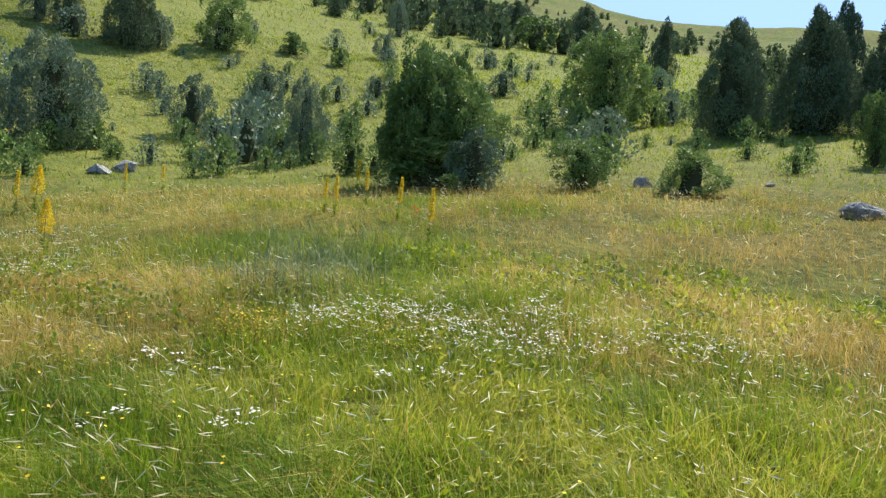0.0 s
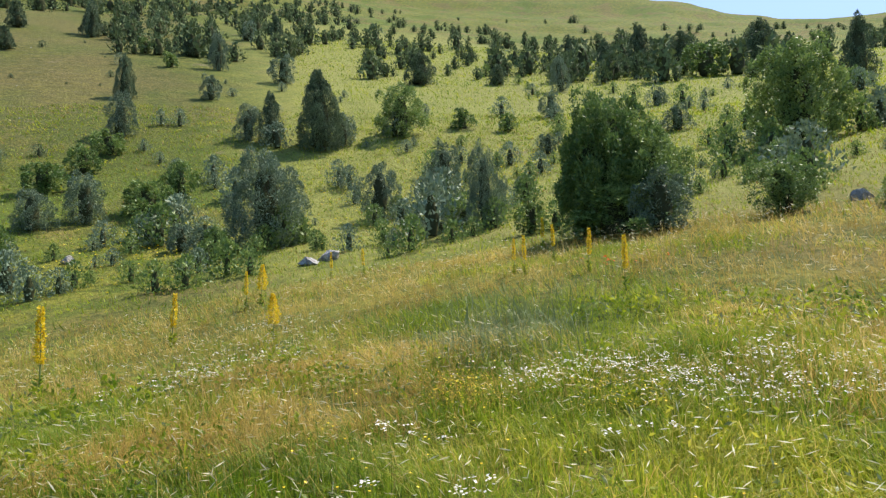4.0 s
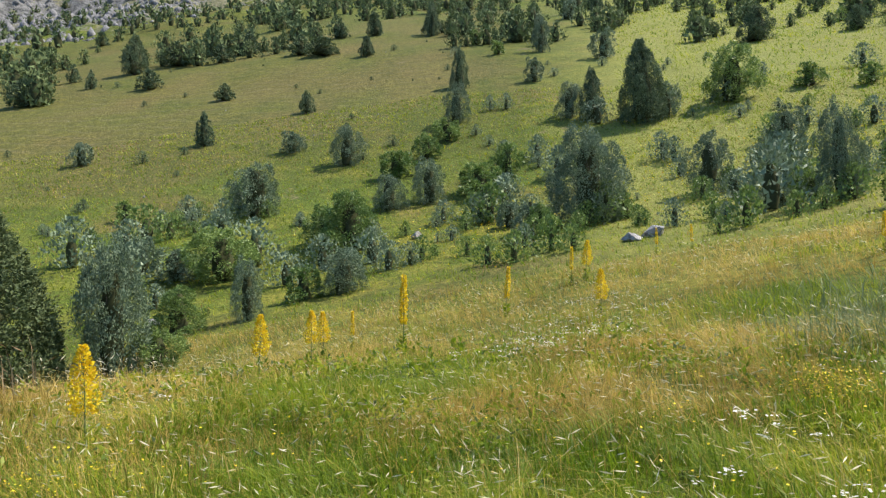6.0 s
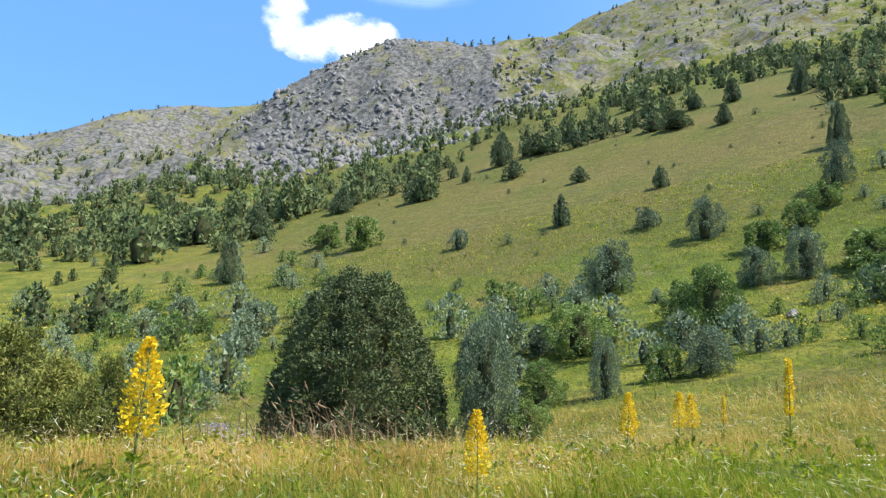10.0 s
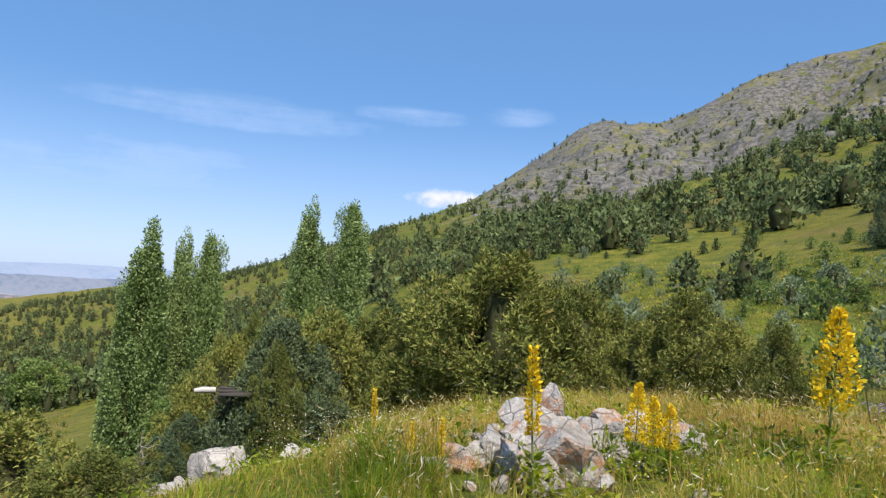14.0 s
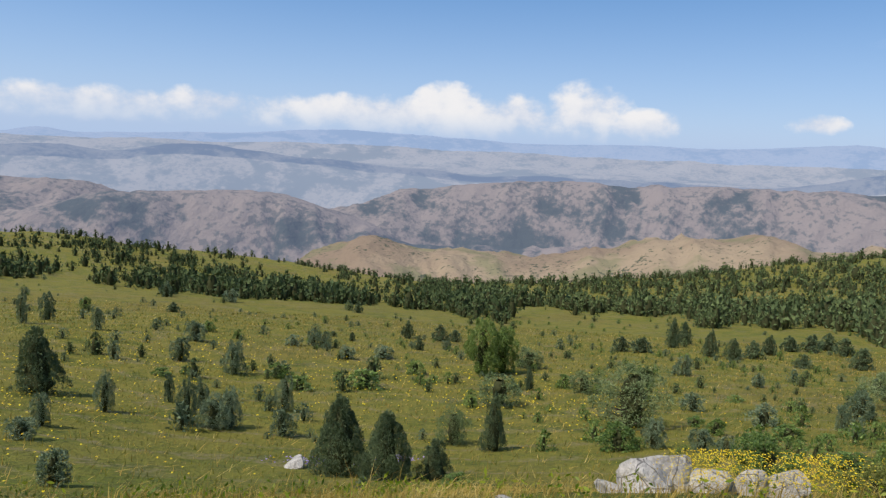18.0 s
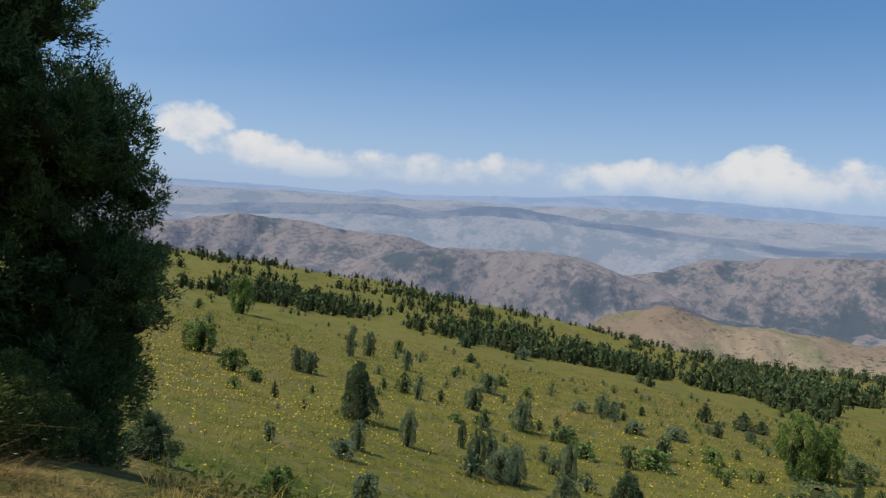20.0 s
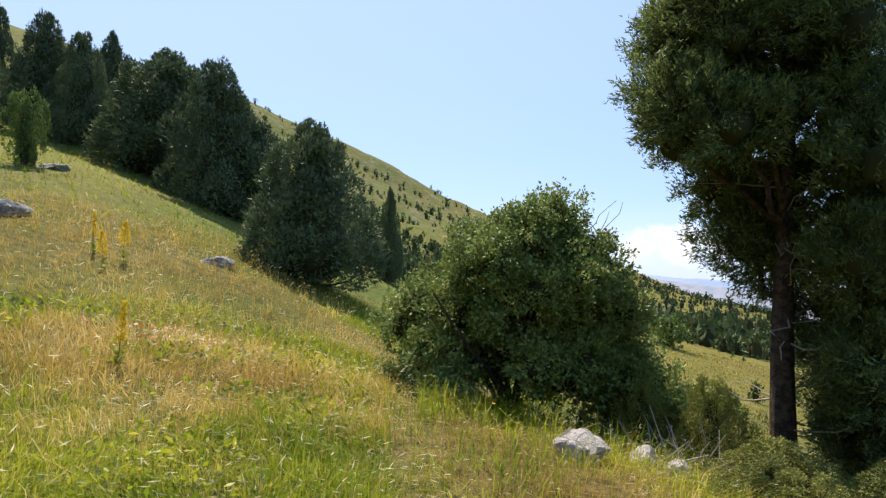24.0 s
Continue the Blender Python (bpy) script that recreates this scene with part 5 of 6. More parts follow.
def blades(name, n, seed, bearings, dists, tall, wide, mat, label, want, lean=1.0, power=1.0, heads=None, patchy=None, fine=True, sway=(-0.25, 0.4)):
    """Grass: each blade a bent tapering strip (a plain spike where it is far); with heads, a nodding seed head at its tip."""
    rng = np.random.default_rng(seed)
    x, y, r = meadow_spots(rng, int(n * 2.2), bearings, dists, power)
    ok = want(lushness(x, y) + rng.normal(size=len(x)) * 0.14)
    # the sward stands in tufts with gaps between
    ok &= value_noise(x * 5.0, y * 5.0, 12) + 0.6 * value_noise(x * 1.3, y * 1.3, 14) + rng.uniform(-0.35, 0.35, len(x)) > 0.55
    x, y, r = x[ok][:n], y[ok][:n], r[ok][:n]
    b = np.degrees(np.arctan2(y, x))
    pile_here = (b > 101) & (b < 121) & (r > 4.3) & (r < 7.3) & (rng.uniform(0, 1, len(x)) < 0.8)
    x, y, r = x[~pile_here], y[~pile_here], r[~pile_here]
    if patchy:
        ok = rng.uniform(0, 1, len(x)) < np.exp(-((np.degrees(np.arctan2(y, x)) - patchy[0]) / patchy[1]) ** 2 - ((r - patchy[2]) / patchy[3]) ** 2) * (0.3 + value_noise(x * 2, y * 2, 8))
        x, y, r = x[ok], y[ok], r[ok]
    n = len(x)
    z = land(x, y)
    h = rng.uniform(*tall, n) * (0.45 + 0.6 * value_noise(x * 2.5, y * 2.5, 9) + 0.7 * value_noise(x * 0.8, y * 0.8, 4))
    w = wide * (0.8 + r / 7.0) * rng.uniform(0.6, 1.4, n)
    a = rng.uniform(0, 2 * math.pi, n)
    side = np.stack([np.cos(a), np.sin(a), np.zeros(n)], 1) * w[:, None] * 0.5
    # each tuft is blown its own way
    turn = 9 * value_noise(x * 1.7, y * 1.7, 21)
    wind = rng.normal(size=(n, 3)) * 0.6 + np.stack([np.cos(turn) * 0.6 + sway[0], np.sin(turn) * 0.6 + sway[1], 0 * turn], 1)
    wind[:, 2] = 0
    root = np.stack([x, y, z - 0.02], 1)
    up = np.array([0, 0, 1.0])
    k = lean * np.minimum(rng.gamma(2.0, 0.5, n), 2.4)[:, None]
    mid = root + up * h[:, None] * 0.55 + wind * h[:, None] * 0.25 * k
    tip = root + up * (h * np.maximum(0.25, 1 - 0.32 * k[:, 0]))[:, None] + wind * h[:, None] * 0.85 * k
    if fine:
        verts = np.stack([root - side, root + side, mid + side * 0.8, mid - side * 0.8, tip], 1).reshape(-1, 3)
        i = np.arange(n)[:, None] * 5
        faces = np.concatenate([i + np.array([[0, 1, 2]]), i + np.array([[0, 2, 3]]), i + np.array([[3, 2, 4]])], 1).reshape(-1, 3)
    else:
        verts = np.stack([root - side, root + side, tip], 1).reshape(-1, 3)
        faces = np.arange(3 * n).reshape(-1, 3)
    ob = tagged(new(name, mesh_of(name, verts, faces, mat)), label, "grass", kind="stuff")
    if heads:
        d = unit(tip - mid + wind * 0.5 * h[:, None] * rng.uniform(0.2, 1.0, (n, 1)))
        v, f = leaves_at(rng, tip - d * heads * 0.3, d, heads * (1 + r[:, None] / 18), 0.10)
        tagged(new(name + "_heads", mesh_of(name + "_heads", v, f, M_BROWN if mat is M_BROWN else M_HEADS)), "pale nodding seed heads above the grass", "grass", kind="stuff")
    return ob


def herbs(name, n, seed, bearings, dists, size, mat, label, power=1.0):
    """Low broad-leaved herbs among the grass."""
    rng = np.random.default_rng(seed)
    x, y, r = meadow_spots(rng, n, bearings, dists, power)
    ok = value_noise(x * 1.1, y * 1.1, 33) + 0.5 * value_noise(x * 4, y * 4, 34) > 0.75
    x, y, r = np.repeat(x[ok], 7), np.repeat(y[ok], 7), np.repeat(r[ok], 7)
    pts = np.stack([x, y, land(x, y) + rng.uniform(0.02, 0.22, len(x))], 1) + rng.normal(size=(len(x), 3)) * np.array([0.05, 0.05, 0.02])
    along = unit(rng.normal(size=pts.shape) + np.array([0, 0, 0.5]))
    v, f = leaves_at(rng, pts, along, size * (0.7 + r[:, None] / 9), 0.38)
    return tagged(new(name, mesh_of(name, v, f, mat)), label, "herbs", kind="stuff")


lush, dry_spot, any_spot = (lambda v: v > 0.0), (lambda v: v < 0.12), (lambda v: v > -9)
blades("meadow_grass", 115000, 31, (-62, 128), (1.5, 9), (0.13, 0.34), 0.0042, M_LUSH, "lush green meadow grass", lush)
blades("meadow_grass_beyond", 95000, 30, (-62, 128), (7, 22), (0.13, 0.34), 0.0048, M_GRASS, "green meadow grass", lush, fine=False)
blades("meadow_dry_grass", 52000, 32, (-62, 130), (2.2, 11), (0.14, 0.38), 0.0030, M_STRAW, "dry golden meadow grass", dry_spot, 1.2)
blades("meadow_dry_grass_beyond", 70000, 29, (-62, 128), (8, 26), (0.16, 0.40), 0.0036, M_STRAW, "dry golden grass on the rise", dry_spot, 1.2, fine=False)
blades("meadow_oats", 8500, 33, (-62, 128), (2.2, 9), (0.26, 0.52), 0.0022, M_STRAW, "thin straw stalks above the meadow grass", any_spot, 1.3, heads=0.055)
blades("meadow_oats_beyond", 6500, 28, (-62, 100), (8, 24), (0.32, 0.6), 0.0022, M_STRAW, "straw stalks with pale heads", dry_spot, 1.1, heads=0.06)
blades("brow_grass", 13000, 34, (118, 152), (2.6, 12), (0.06, 0.20), 0.0042, M_GRASS, "green grass on the brow of the slope", any_spot)
blades("brow_dry_grass", 20000, 35, (98, 250), (2.0, 10), (0.08, 0.22), 0.0034, M_STRAW, "dry grass on the brow of the slope", any_spot)
blades("path_grass", 70000, 36, (252, 294), (1.8, 13), (0.04, 0.16), 0.0034, M_TAN, "short trampled dry grass", dry_spot, 1.6, fine=False)
blades("path_oats", 9000, 27, (262, 318), (2.2, 14), (0.12, 0.34), 0.0020, M_STRAW, "thin dry stalks beside the trodden strip", any_spot, 1.3, heads=0.035)
blades("path_green_grass", 36000, 37, (268, 322), (2.0, 24), (0.10, 0.28), 0.0042, M_GRASS, "green grass along the trodden strip", lush)
blades("bush_foot_grass", 2200, 26, (274, 296), (7.4, 10.4), (0.2, 0.5), 0.005, M_GRASS, "tall green grass at the foot of the bush", any_spot)
blades("slope_tufts", 100000, 38, (-50, 130), (20, 90), (0.12, 0.34), 0.010, M_GRASS, "tufts of grass on the hillside", any_spot, power=0.7, fine=False)
blades("upper_slope_grass", 45000, 43, (-48, 26), (50, 230), (0.3, 0.6), 0.009, M_GRASS, "long sunlit grass on the upper slope", any_spot, power=0.8, fine=False)
blades("slope_dry_tufts", 30000, 39, (-50, 130), (20, 90), (0.12, 0.3), 0.007, M_TAN, "dry tufts of grass on the hillside", any_spot, power=0.7, fine=False)
blades("valley_dry_tufts", 38000, 22, (150, 290), (10, 130), (0.12, 0.35), 0.008, M_STRAW, "golden tufts of grass on the valley slope", any_spot, power=0.7, fine=False)
blades("valley_tufts", 70000, 40, (150, 290), (10, 130), (0.12, 0.35), 0.008, M_OLIVE, "tufts of grass on the valley slope", any_spot, power=0.7, fine=False)
herbs("meadow_herbs", 9000, 25, (-60, 128), (1.6, 12), 0.05, M_GRASS, "low leafy herbs among the meadow grass")
herbs("brow_herbs", 1500, 24, (100, 250), (2.2, 10), 0.045, M_GRASS, "low leafy herbs on the brow")
herbs("grey_herbs", 1800, 23, (-60, 128), (1.8, 12), 0.04, M_SAGE, "grey-green leafy herbs among the grass")
blades("sage_tufts", 9000, 41, (0, 20), (7.5, 15), (0.3, 0.52), 0.006, M_SAGE, "grey-green sage tufts in the meadow", any_spot, patchy=(8.5, 5, 10.5, 2.2))
blades("brown_stalks", 900, 42, (64, 94), (8.8, 11.8), (0.5, 0.85), 0.006, M_BROWN, "brown dead stalks with seed heads", any_spot, 0.7, heads=0.10, patchy=(80, 8, 10.3, 0.8))


# ---- flowers ----
def plain_paint(a, b):
    def paint(n, place):
        return n.mix(n.add("ShaderNodeNewGeometry").outputs["Random Per Island"], a, b)
    return paint


M_YELLOW = material("yellow_petals", plain_paint((0.62, 0.40, 0.01), (0.85, 0.68, 0.03)), 0.6, translucent=0.3)
M_WHITE = material("white_petals", plain_paint((0.55, 0.50, 0.40), (0.82, 0.79, 0.70)), 0.7, translucent=0.25)
M_RED = material("poppy_petals", plain_paint((0.6, 0.03, 0.01), (0.8, 0.08, 0.02)), 0.5, translucent=0.3)
M_PURPLE = material("purple_petals", plain_paint((0.22, 0.16, 0.42), (0.40, 0.30, 0.62)), 0.6, translucent=0.3)
M_STEM = material("green_stem", plain_paint((0.09, 0.13, 0.03), (0.16, 0.2, 0.06)), 0.6)


def mullein(seed, full):
    """A tall yellow flower stalk, one metre high: stem, basal leaves and a spike of blossoms, branched when full."""
    rng = np.random.default_rng(seed)
    ob = tagged(new("mullein"), "tall stalk of bright yellow flowers in the meadow", "flower", "yellow flower stalks")
    stem = part("stem", tube(np.stack([0.012 * np.sin(np.linspace(0, 4, 8)), 0.01 * np.cos(np.linspace(0, 3, 8)), np.linspace(-0.04, 0.98, 8)], 1), np.linspace(0.011, 0.003, 8), 6), M_STEM, ob)
    u = rng.uniform(0.40, 1.0, 950 if full else 520)
    wide = (0.13 if full else 0.036) * np.clip(1.0 - np.abs((u - 0.58) / 0.42), 0.03, 1) ** 0.8 + 0.012
    a = rng.uniform(0, 6.283, len(u))
    rad = wide * rng.uniform(0.25, 1, len(u))
    pts = np.stack([rad * np.cos(a), rad * np.sin(a), u], 1)
    tagged(part("flower_spike", leaves_at(rng, pts, unit(np.stack([np.cos(a), np.sin(a), rng.uniform(0, 1.2, len(u))], 1)), 0.029, 0.85), M_YELLOW, stem), kind="stuff")
    v = rng.uniform(0.0, 0.38, 60) ** 1.3
    b = rng.uniform(0, 6.283, 60)
    tagged(part("foliage", leaves_at(rng, np.stack([0 * v, 0 * v, v], 1), unit(np.stack([np.cos(b), np.sin(b), rng.uniform(0.2, 0.9, 60)], 1)), 0.09, 0.3), M_GRASS, ob), kind="stuff")
    return ob


# bearing, distance, height, and whether it is branched
MULLEINS = [(-41.3, 8.2, 0.75, 0), (-40.9, 16.5, 0.9, 1), (-39.6, 15.5, 0.8, 1), (-38.8, 17, 0.9, 0), (-0.8, 13.5, 1.05, 0), (2, 16, 1.0, 0), (4.7, 19, 1.0, 0), (5.6, 22, 1.1, 0),
            (7.2, 17, 1.0, 0), (8.1, 17.5, 0.9, 0), (20.7, 25, 1.0, 0), (23.4, 26, 1.0, 0), (28, 14, 1.0, 1), (29.1, 22, 1.3, 1), (30.3, 22, 1.2, 0),
            (35.8, 17, 1.3, 0), (44.4, 12.3, 1.45, 0)]
MULLEINS_LOWER = [(48.6, 16, 0.9, 0), (50.8, 14, 1.0, 1), (51.9, 13.5, 1.05, 1), (55.8, 10.5, 1.0, 1), (67.5, 6.6, 0.95, 1), (93.1, 6.9, 1.4, 1),
                  (113.9, 4.9, 0.98, 0), (106.5, 5.5, 0.7, 1), (105, 5.6, 0.6, 1), (103.8, 5.7, 0.55, 1), (121.0, 5.2, 0.45, 0), (123.5, 5.4, 0.4, 0), (126.5, 7, 0.6, 0)]
stalks = {}
for bearing, dist, height, full in MULLEINS + MULLEINS_LOWER:
    key = (full, int(bearing) % 2)
    m = Matrix.Translation(at(bearing, dist)) @ pose(0, 0, 0, random.uniform(-4, 4), random.uniform(-4, 4), random.uniform(0, 360)) @ Matrix.Scale(height, 4)
    if key in stalks:
        copy_thing(stalks[key], m @ Matrix.Scale(1 / stalks[key].scale[0], 4))
    else:
        stalks[key] = mullein(50 + len(stalks), full)
        stalks[key].matrix_basis = m


def blossoms(name, n, seed, patches, mat, size, label, heads=1, lift=(0.2, 0.4)):
    """Small flowers in patches: bearing, distance, half width across, half depth."""
    rng = np.random.default_rng(seed)
    per = n // len(patches)
    xs, ys = [], []
    for b, d, across, deep in patches:
        q, s = rng.normal(size=per) * deep, rng.normal(size=per) * across
        c, sn = math.cos(radians(b)), math.sin(radians(b))
        xs.append((d + q) * c - s * sn), ys.append((d + q) * sn + s * c)
    x, y = np.concatenate(xs), np.concatenate(ys)
    z = land(x, y) + rng.uniform(*lift, len(x))
    pts = np.repeat(np.stack([x, y, z], 1), heads, 0)
    pts = pts + rng.normal(size=pts.shape) * np.array([1, 1, 0.2]) * size * (1.2 if heads > 1 else 0)
    a = rng.uniform(0, 6.283, len(pts))
    out = unit(np.stack([np.cos(a), np.sin(a), rng.uniform(-0.1, 0.35, len(pts))], 1))
    s = size * (0.75 + np.hypot(pts[:, :1], pts[:, 1:2]) / 28)
    up = unit(np.stack([rng.normal(size=len(pts)) * 0.3, rng.normal(size=len(pts)) * 0.3, np.ones(len(pts))], 1))
    side = unit(np.cross(up, out))
    v = np.stack([pts - out * s * 0.5, pts + side * s * 0.5, pts + out * s * 0.5, pts - side * s * 0.5], 1).reshape(-1, 3)
    f = np.arange(len(v)).reshape(-1, 4)
    return tagged(new(name, mesh_of(name, v, f, mat)), label, "flowers", kind="stuff")


blossoms("yarrow_heads", 1050, 61, [(7, 5.8, 0.18, 0.12), (3.5, 6.2, 0.3, 0.2), (0, 6.1, 0.3, 0.2), (-4, 5.7, 0.35, 0.2), (-7, 5.5, 0.35, 0.2), (-11, 5.3, 0.3, 0.2), (-11, 6.5, 0.3, 0.2), (-19, 6.2, 0.5, 0.2), (-24, 5.9, 0.5, 0.25),
                                    (35.5, 8.7, 0.5, 0.5), (33, 11, 0.8, 0.6), (30, 9.2, 0.5, 0.4), (29, 12.5, 0.9, 0.5), (28, 14.5, 0.7, 0.4), (-45.5, 8.5, 0.3, 0.15)], M_WHITE, 0.018, "flat white flower heads in the meadow", heads=4, lift=(0.32, 0.46))
blossoms("near_yarrow", 36, 62, [(2.5, 4.3, 0.08, 0.06), (-3, 4.5, 0.10, 0.06), (19.8, 3.7, 0.06, 0.05), (13, 3.6, 0.05, 0.04), (11.3, 3.55, 0.05, 0.04), (16.5, 4.4, 0.10, 0.06), (19, 4.6, 0.06, 0.05), (65.5, 6.9, 0.35, 0.2), (-9, 6.9, 0.2, 0.1)], M_WHITE, 0.022, "white umbels in the near grass", heads=6, lift=(0.35, 0.46))
blossoms("golden_bedstraw", 1500, 69, [(13.6, 6.2, 0.2, 0.16), (12.3, 5.9, 0.16, 0.12), (0.9, 5.6, 0.16, 0.08), (69, 5.0, 0.3, 0.12), (64.5, 7.6, 0.35, 0.2), (-44, 11, 0.4, 0.3)], M_YELLOW, 0.014, "golden bedstraw in the meadow grass", lift=(0.15, 0.38))
blossoms("meadow_yellow", 850, 63, [(14, 7, 1.0, 0.8), (6, 5, 1.5, 0.8), (30, 4.6, 1.2, 0.8), (70, 5.2, 1.0, 0.7), (90, 5.5, 1.2, 0.8), (-30, 15, 3, 3), (-36, 22, 4, 4), (-40, 17, 3, 2), (-42, 13, 1.5, 1.0), (0, 3.4, 1.2, 0.6), (-10, 44, 4, 3)], M_YELLOW, 0.022, "small yellow meadow flowers", lift=(0.15, 0.4))
blossoms("hillside_yellow", 5200, 64, [(10, 60, 8, 5), (25, 55, 6, 5), (40, 42, 5, 5), (90, 60, 8, 6), (105, 85, 10, 8), (247, 50, 6, 12), (238, 36, 5, 8), (225, 60, 10, 12), (205, 60, 10, 8), (195, 45, 6, 6), (255, 40, 3, 12), (252, 60, 4, 20)], M_YELLOW, 0.05,
         "drifts of yellow flowers on the slopes", lift=(0.2, 0.45))
blossoms("brink_yellow", 2600, 65, [(177, 5.5, 0.32, 0.16), (173, 5.6, 0.16, 0.12), (180, 5.6, 0.15, 0.1)], M_YELLOW, 0.013, "dense yellow flower cushion at the brink", lift=(0.15, 0.42))
blossoms("poppies", 26, 66, [(-43, 9, 0.6, 0.3), (0, 15, 0.5, 0.4)], M_RED, 0.045, "red poppies in the meadow grass", heads=2, lift=(0.3, 0.45))
blossoms("purple_cushions", 700, 67, [(88.6, 30, 0.5, 0.3), (87.2, 27, 0.5, 0.3), (101, 75, 1.4, 0.8), (213, 24, 0.7, 0.3), (206, 26, 0.6, 0.3)], M_PURPLE, 0.05, "patches of purple flowers", lift=(0.1, 0.35))
blossoms("white_spires", 900, 68, [(125, 5.3, 0.5, 0.35), (129, 5.6, 0.35, 0.3), (104, 4.2, 0.6, 0.3)], M_WHITE, 0.012, "pale flower spires in the grass", lift=(0.2, 0.5))


# ---- the tall juniper, its neighbours and what lies under it ----
def limb_path(rng, start, end, sag=0.1, n=6):
    u = np.linspace(0, 1, n)[:, None]
    start, end = np.asarray(start, float), np.asarray(end, float)
    return start * (1 - u) + end * u + np.array([0, 0, -sag]) * np.sin(u * math.pi) + rng.normal(size=(n, 3)) * 0.05 * np.sin(u * math.pi)


def lump_cores(lumps, share, seed):
    """The dense insides of lumps of foliage: x, y, z and radius of each."""
    pieces = []
    u = np.linspace(0.05, math.pi - 0.05, 9)
    a = np.linspace(0, 2 * math.pi, 12, endpoint=False)
    U, A = np.meshgrid(u, a, indexing="ij")
    i, j = np.meshgrid(np.arange(8), np.arange(12), indexing="ij")
    f = np.stack([i * 12 + j, i * 12 + (j + 1) % 12, (i + 1) * 12 + (j + 1) % 12, (i + 1) * 12 + j], -1).reshape(-1, 4)
    for k, (c, r) in enumerate(lumps):
        d = np.stack([np.sin(U) * np.cos(A), np.sin(U) * np.sin(A), np.cos(U)], -1)
        q = r * share * (0.7 + 0.6 * value_noise(d[..., 0] * 2 + d[..., 2] + k, d[..., 1] * 2 + 5, seed))
        pieces.append(((np.asarray(c) + d * q[..., None]).reshape(-1, 3), f))
    return pieces


def tall_juniper(foot):
    """An old juniper with a bare double trunk and a heavy crown that hangs lower on its valley side."""
    rng = np.random.default_rng(77)
    ob = tagged(new("tall_juniper"), "tall old juniper with a dark dense crown and bare trunk", "tree")
    b = radians(268)
    away, side = np.array([math.cos(b), math.sin(b), 0]), np.array([-math.sin(b), math.cos(b), 0])  # side points to higher bearings
    up = np.array([0, 0, 1.0])
    trunk = np.stack([0.05 * np.sin(np.linspace(0, 5, 12)), 0.06 * np.cos(np.linspace(0, 4, 12)), np.linspace(-0.3, 5.9, 12)], 1)
    bole = part("trunk", tube(trunk, np.linspace(0.175, 0.045, 12) * (1 + 0.5 * (np.arange(12) == 0)), 10), M_BARK, ob, "furrowed brown bark")
    second = np.stack([np.linspace(-0.55, -1.0, 9)] * 3, 1) * side + up * np.linspace(-0.3, 5.2, 9)[:, None] + away * 0.25
    part("trunk", tube(second, np.linspace(0.11, 0.03, 9), 8), M_BARK, ob)
    # the crown's outline: height, reach to the higher and to the lower bearings, in metres
    levels = np.array([-1.1, -0.5, 0.2, 1.0, 1.6, 2.2, 2.8, 3.4, 4.2, 5.3, 6.0, 6.8, 7.3])
    reach_up = np.array([-1.3, -0.9, -0.5, -0.2, 0.3, 0.75, 0.9, 1.15, 1.6, 1.95, 1.6, 0.8, 0.2])
    reach_down = np.array([-1.9, -2.4, -2.9, -3.0, -3.1, -3.2, -2.9, -2.6, -2.15, -1.4, -0.95, -0.4, -0.1])
    tips, lumps = [], []
    for k in range(265):
        h = rng.uniform(-0.7, 6.9)
        hi, lo = np.interp(h, levels, reach_up), np.interp(h, levels, reach_down)
        r = rng.uniform(0.30, 0.62) * (0.7 if h < 2.6 and k % 2 else 1.0)
        q = rng.uniform(-1, 1)
        s = (hi + lo) / 2 + np.sign(q) * abs(q) ** 0.7 * max((hi - lo) / 2 - r * 0.95, 0.05)
        if s > -0.45 and h < 3.0 and k % 5:
            continue
        w = rng.uniform(-1, 1) * 1.05 * math.sqrt(max(0.05, 1 - q * q * 0.8)) * min(1.0, (7.6 - h) / 3)
        if abs(s) < 0.5 and h < 4.2 and w < 0.2:
            w = 0.35 + abs(w) * 0.5
        if value_noise(np.array(s * 1.1 + 9), np.array(h * 1.1), 6) < 0.2:
            continue
        lumps.append((side * s + away * w + up * h, r))
    lumps += [(side * s + away * w + up * h, r) for s, w, h, r in ((-1.3, 0.1, 1.2, 0.6), (-1.7, 0.2, 2.0, 0.6), (-1.0, 0.3, 2.3, 0.55), (-1.1, 0.1, 0.4, 0.55), (-1.9, 0, 0.7, 0.55), (-2.2, 0.2, 1.5, 0.5))]
    pts, outs = [], []
    for c, r in lumps:
        tufts = int(105 * r)
        d = unit(rng.normal(size=(tufts, 3)) + np.array([0, 0, 0.15])) * r * rng.uniform(0.55, 1.08, (tufts, 1))
        n = tufts * 56
        which = np.repeat(np.arange(tufts), 56)
        grow_to = unit(d + up * 0.4 * r + rng.normal(size=d.shape) * 0.15 * r)
        q = d[which] + grow_to[which] * rng.uniform(-0.04, 0.12, (n, 1)) + rng.normal(size=(n, 3)) * 0.045
        pts.append(c + q), outs.append(unit(grow_to[which] + rng.normal(size=(n, 3)) * 0.55))
    pts, outs = np.concatenate(pts), np.concatenate(outs)
    shaded_core(part("crown", joined([sprays_at(rng, pts, outs, 0.062, 0.32)] + [split(q) for q in lump_cores(lumps, 0.4, 9)]), M_OLD, ob, "dark green juniper sprays"), len(pts))
    tips = [c for c, r in lumps[::4]]
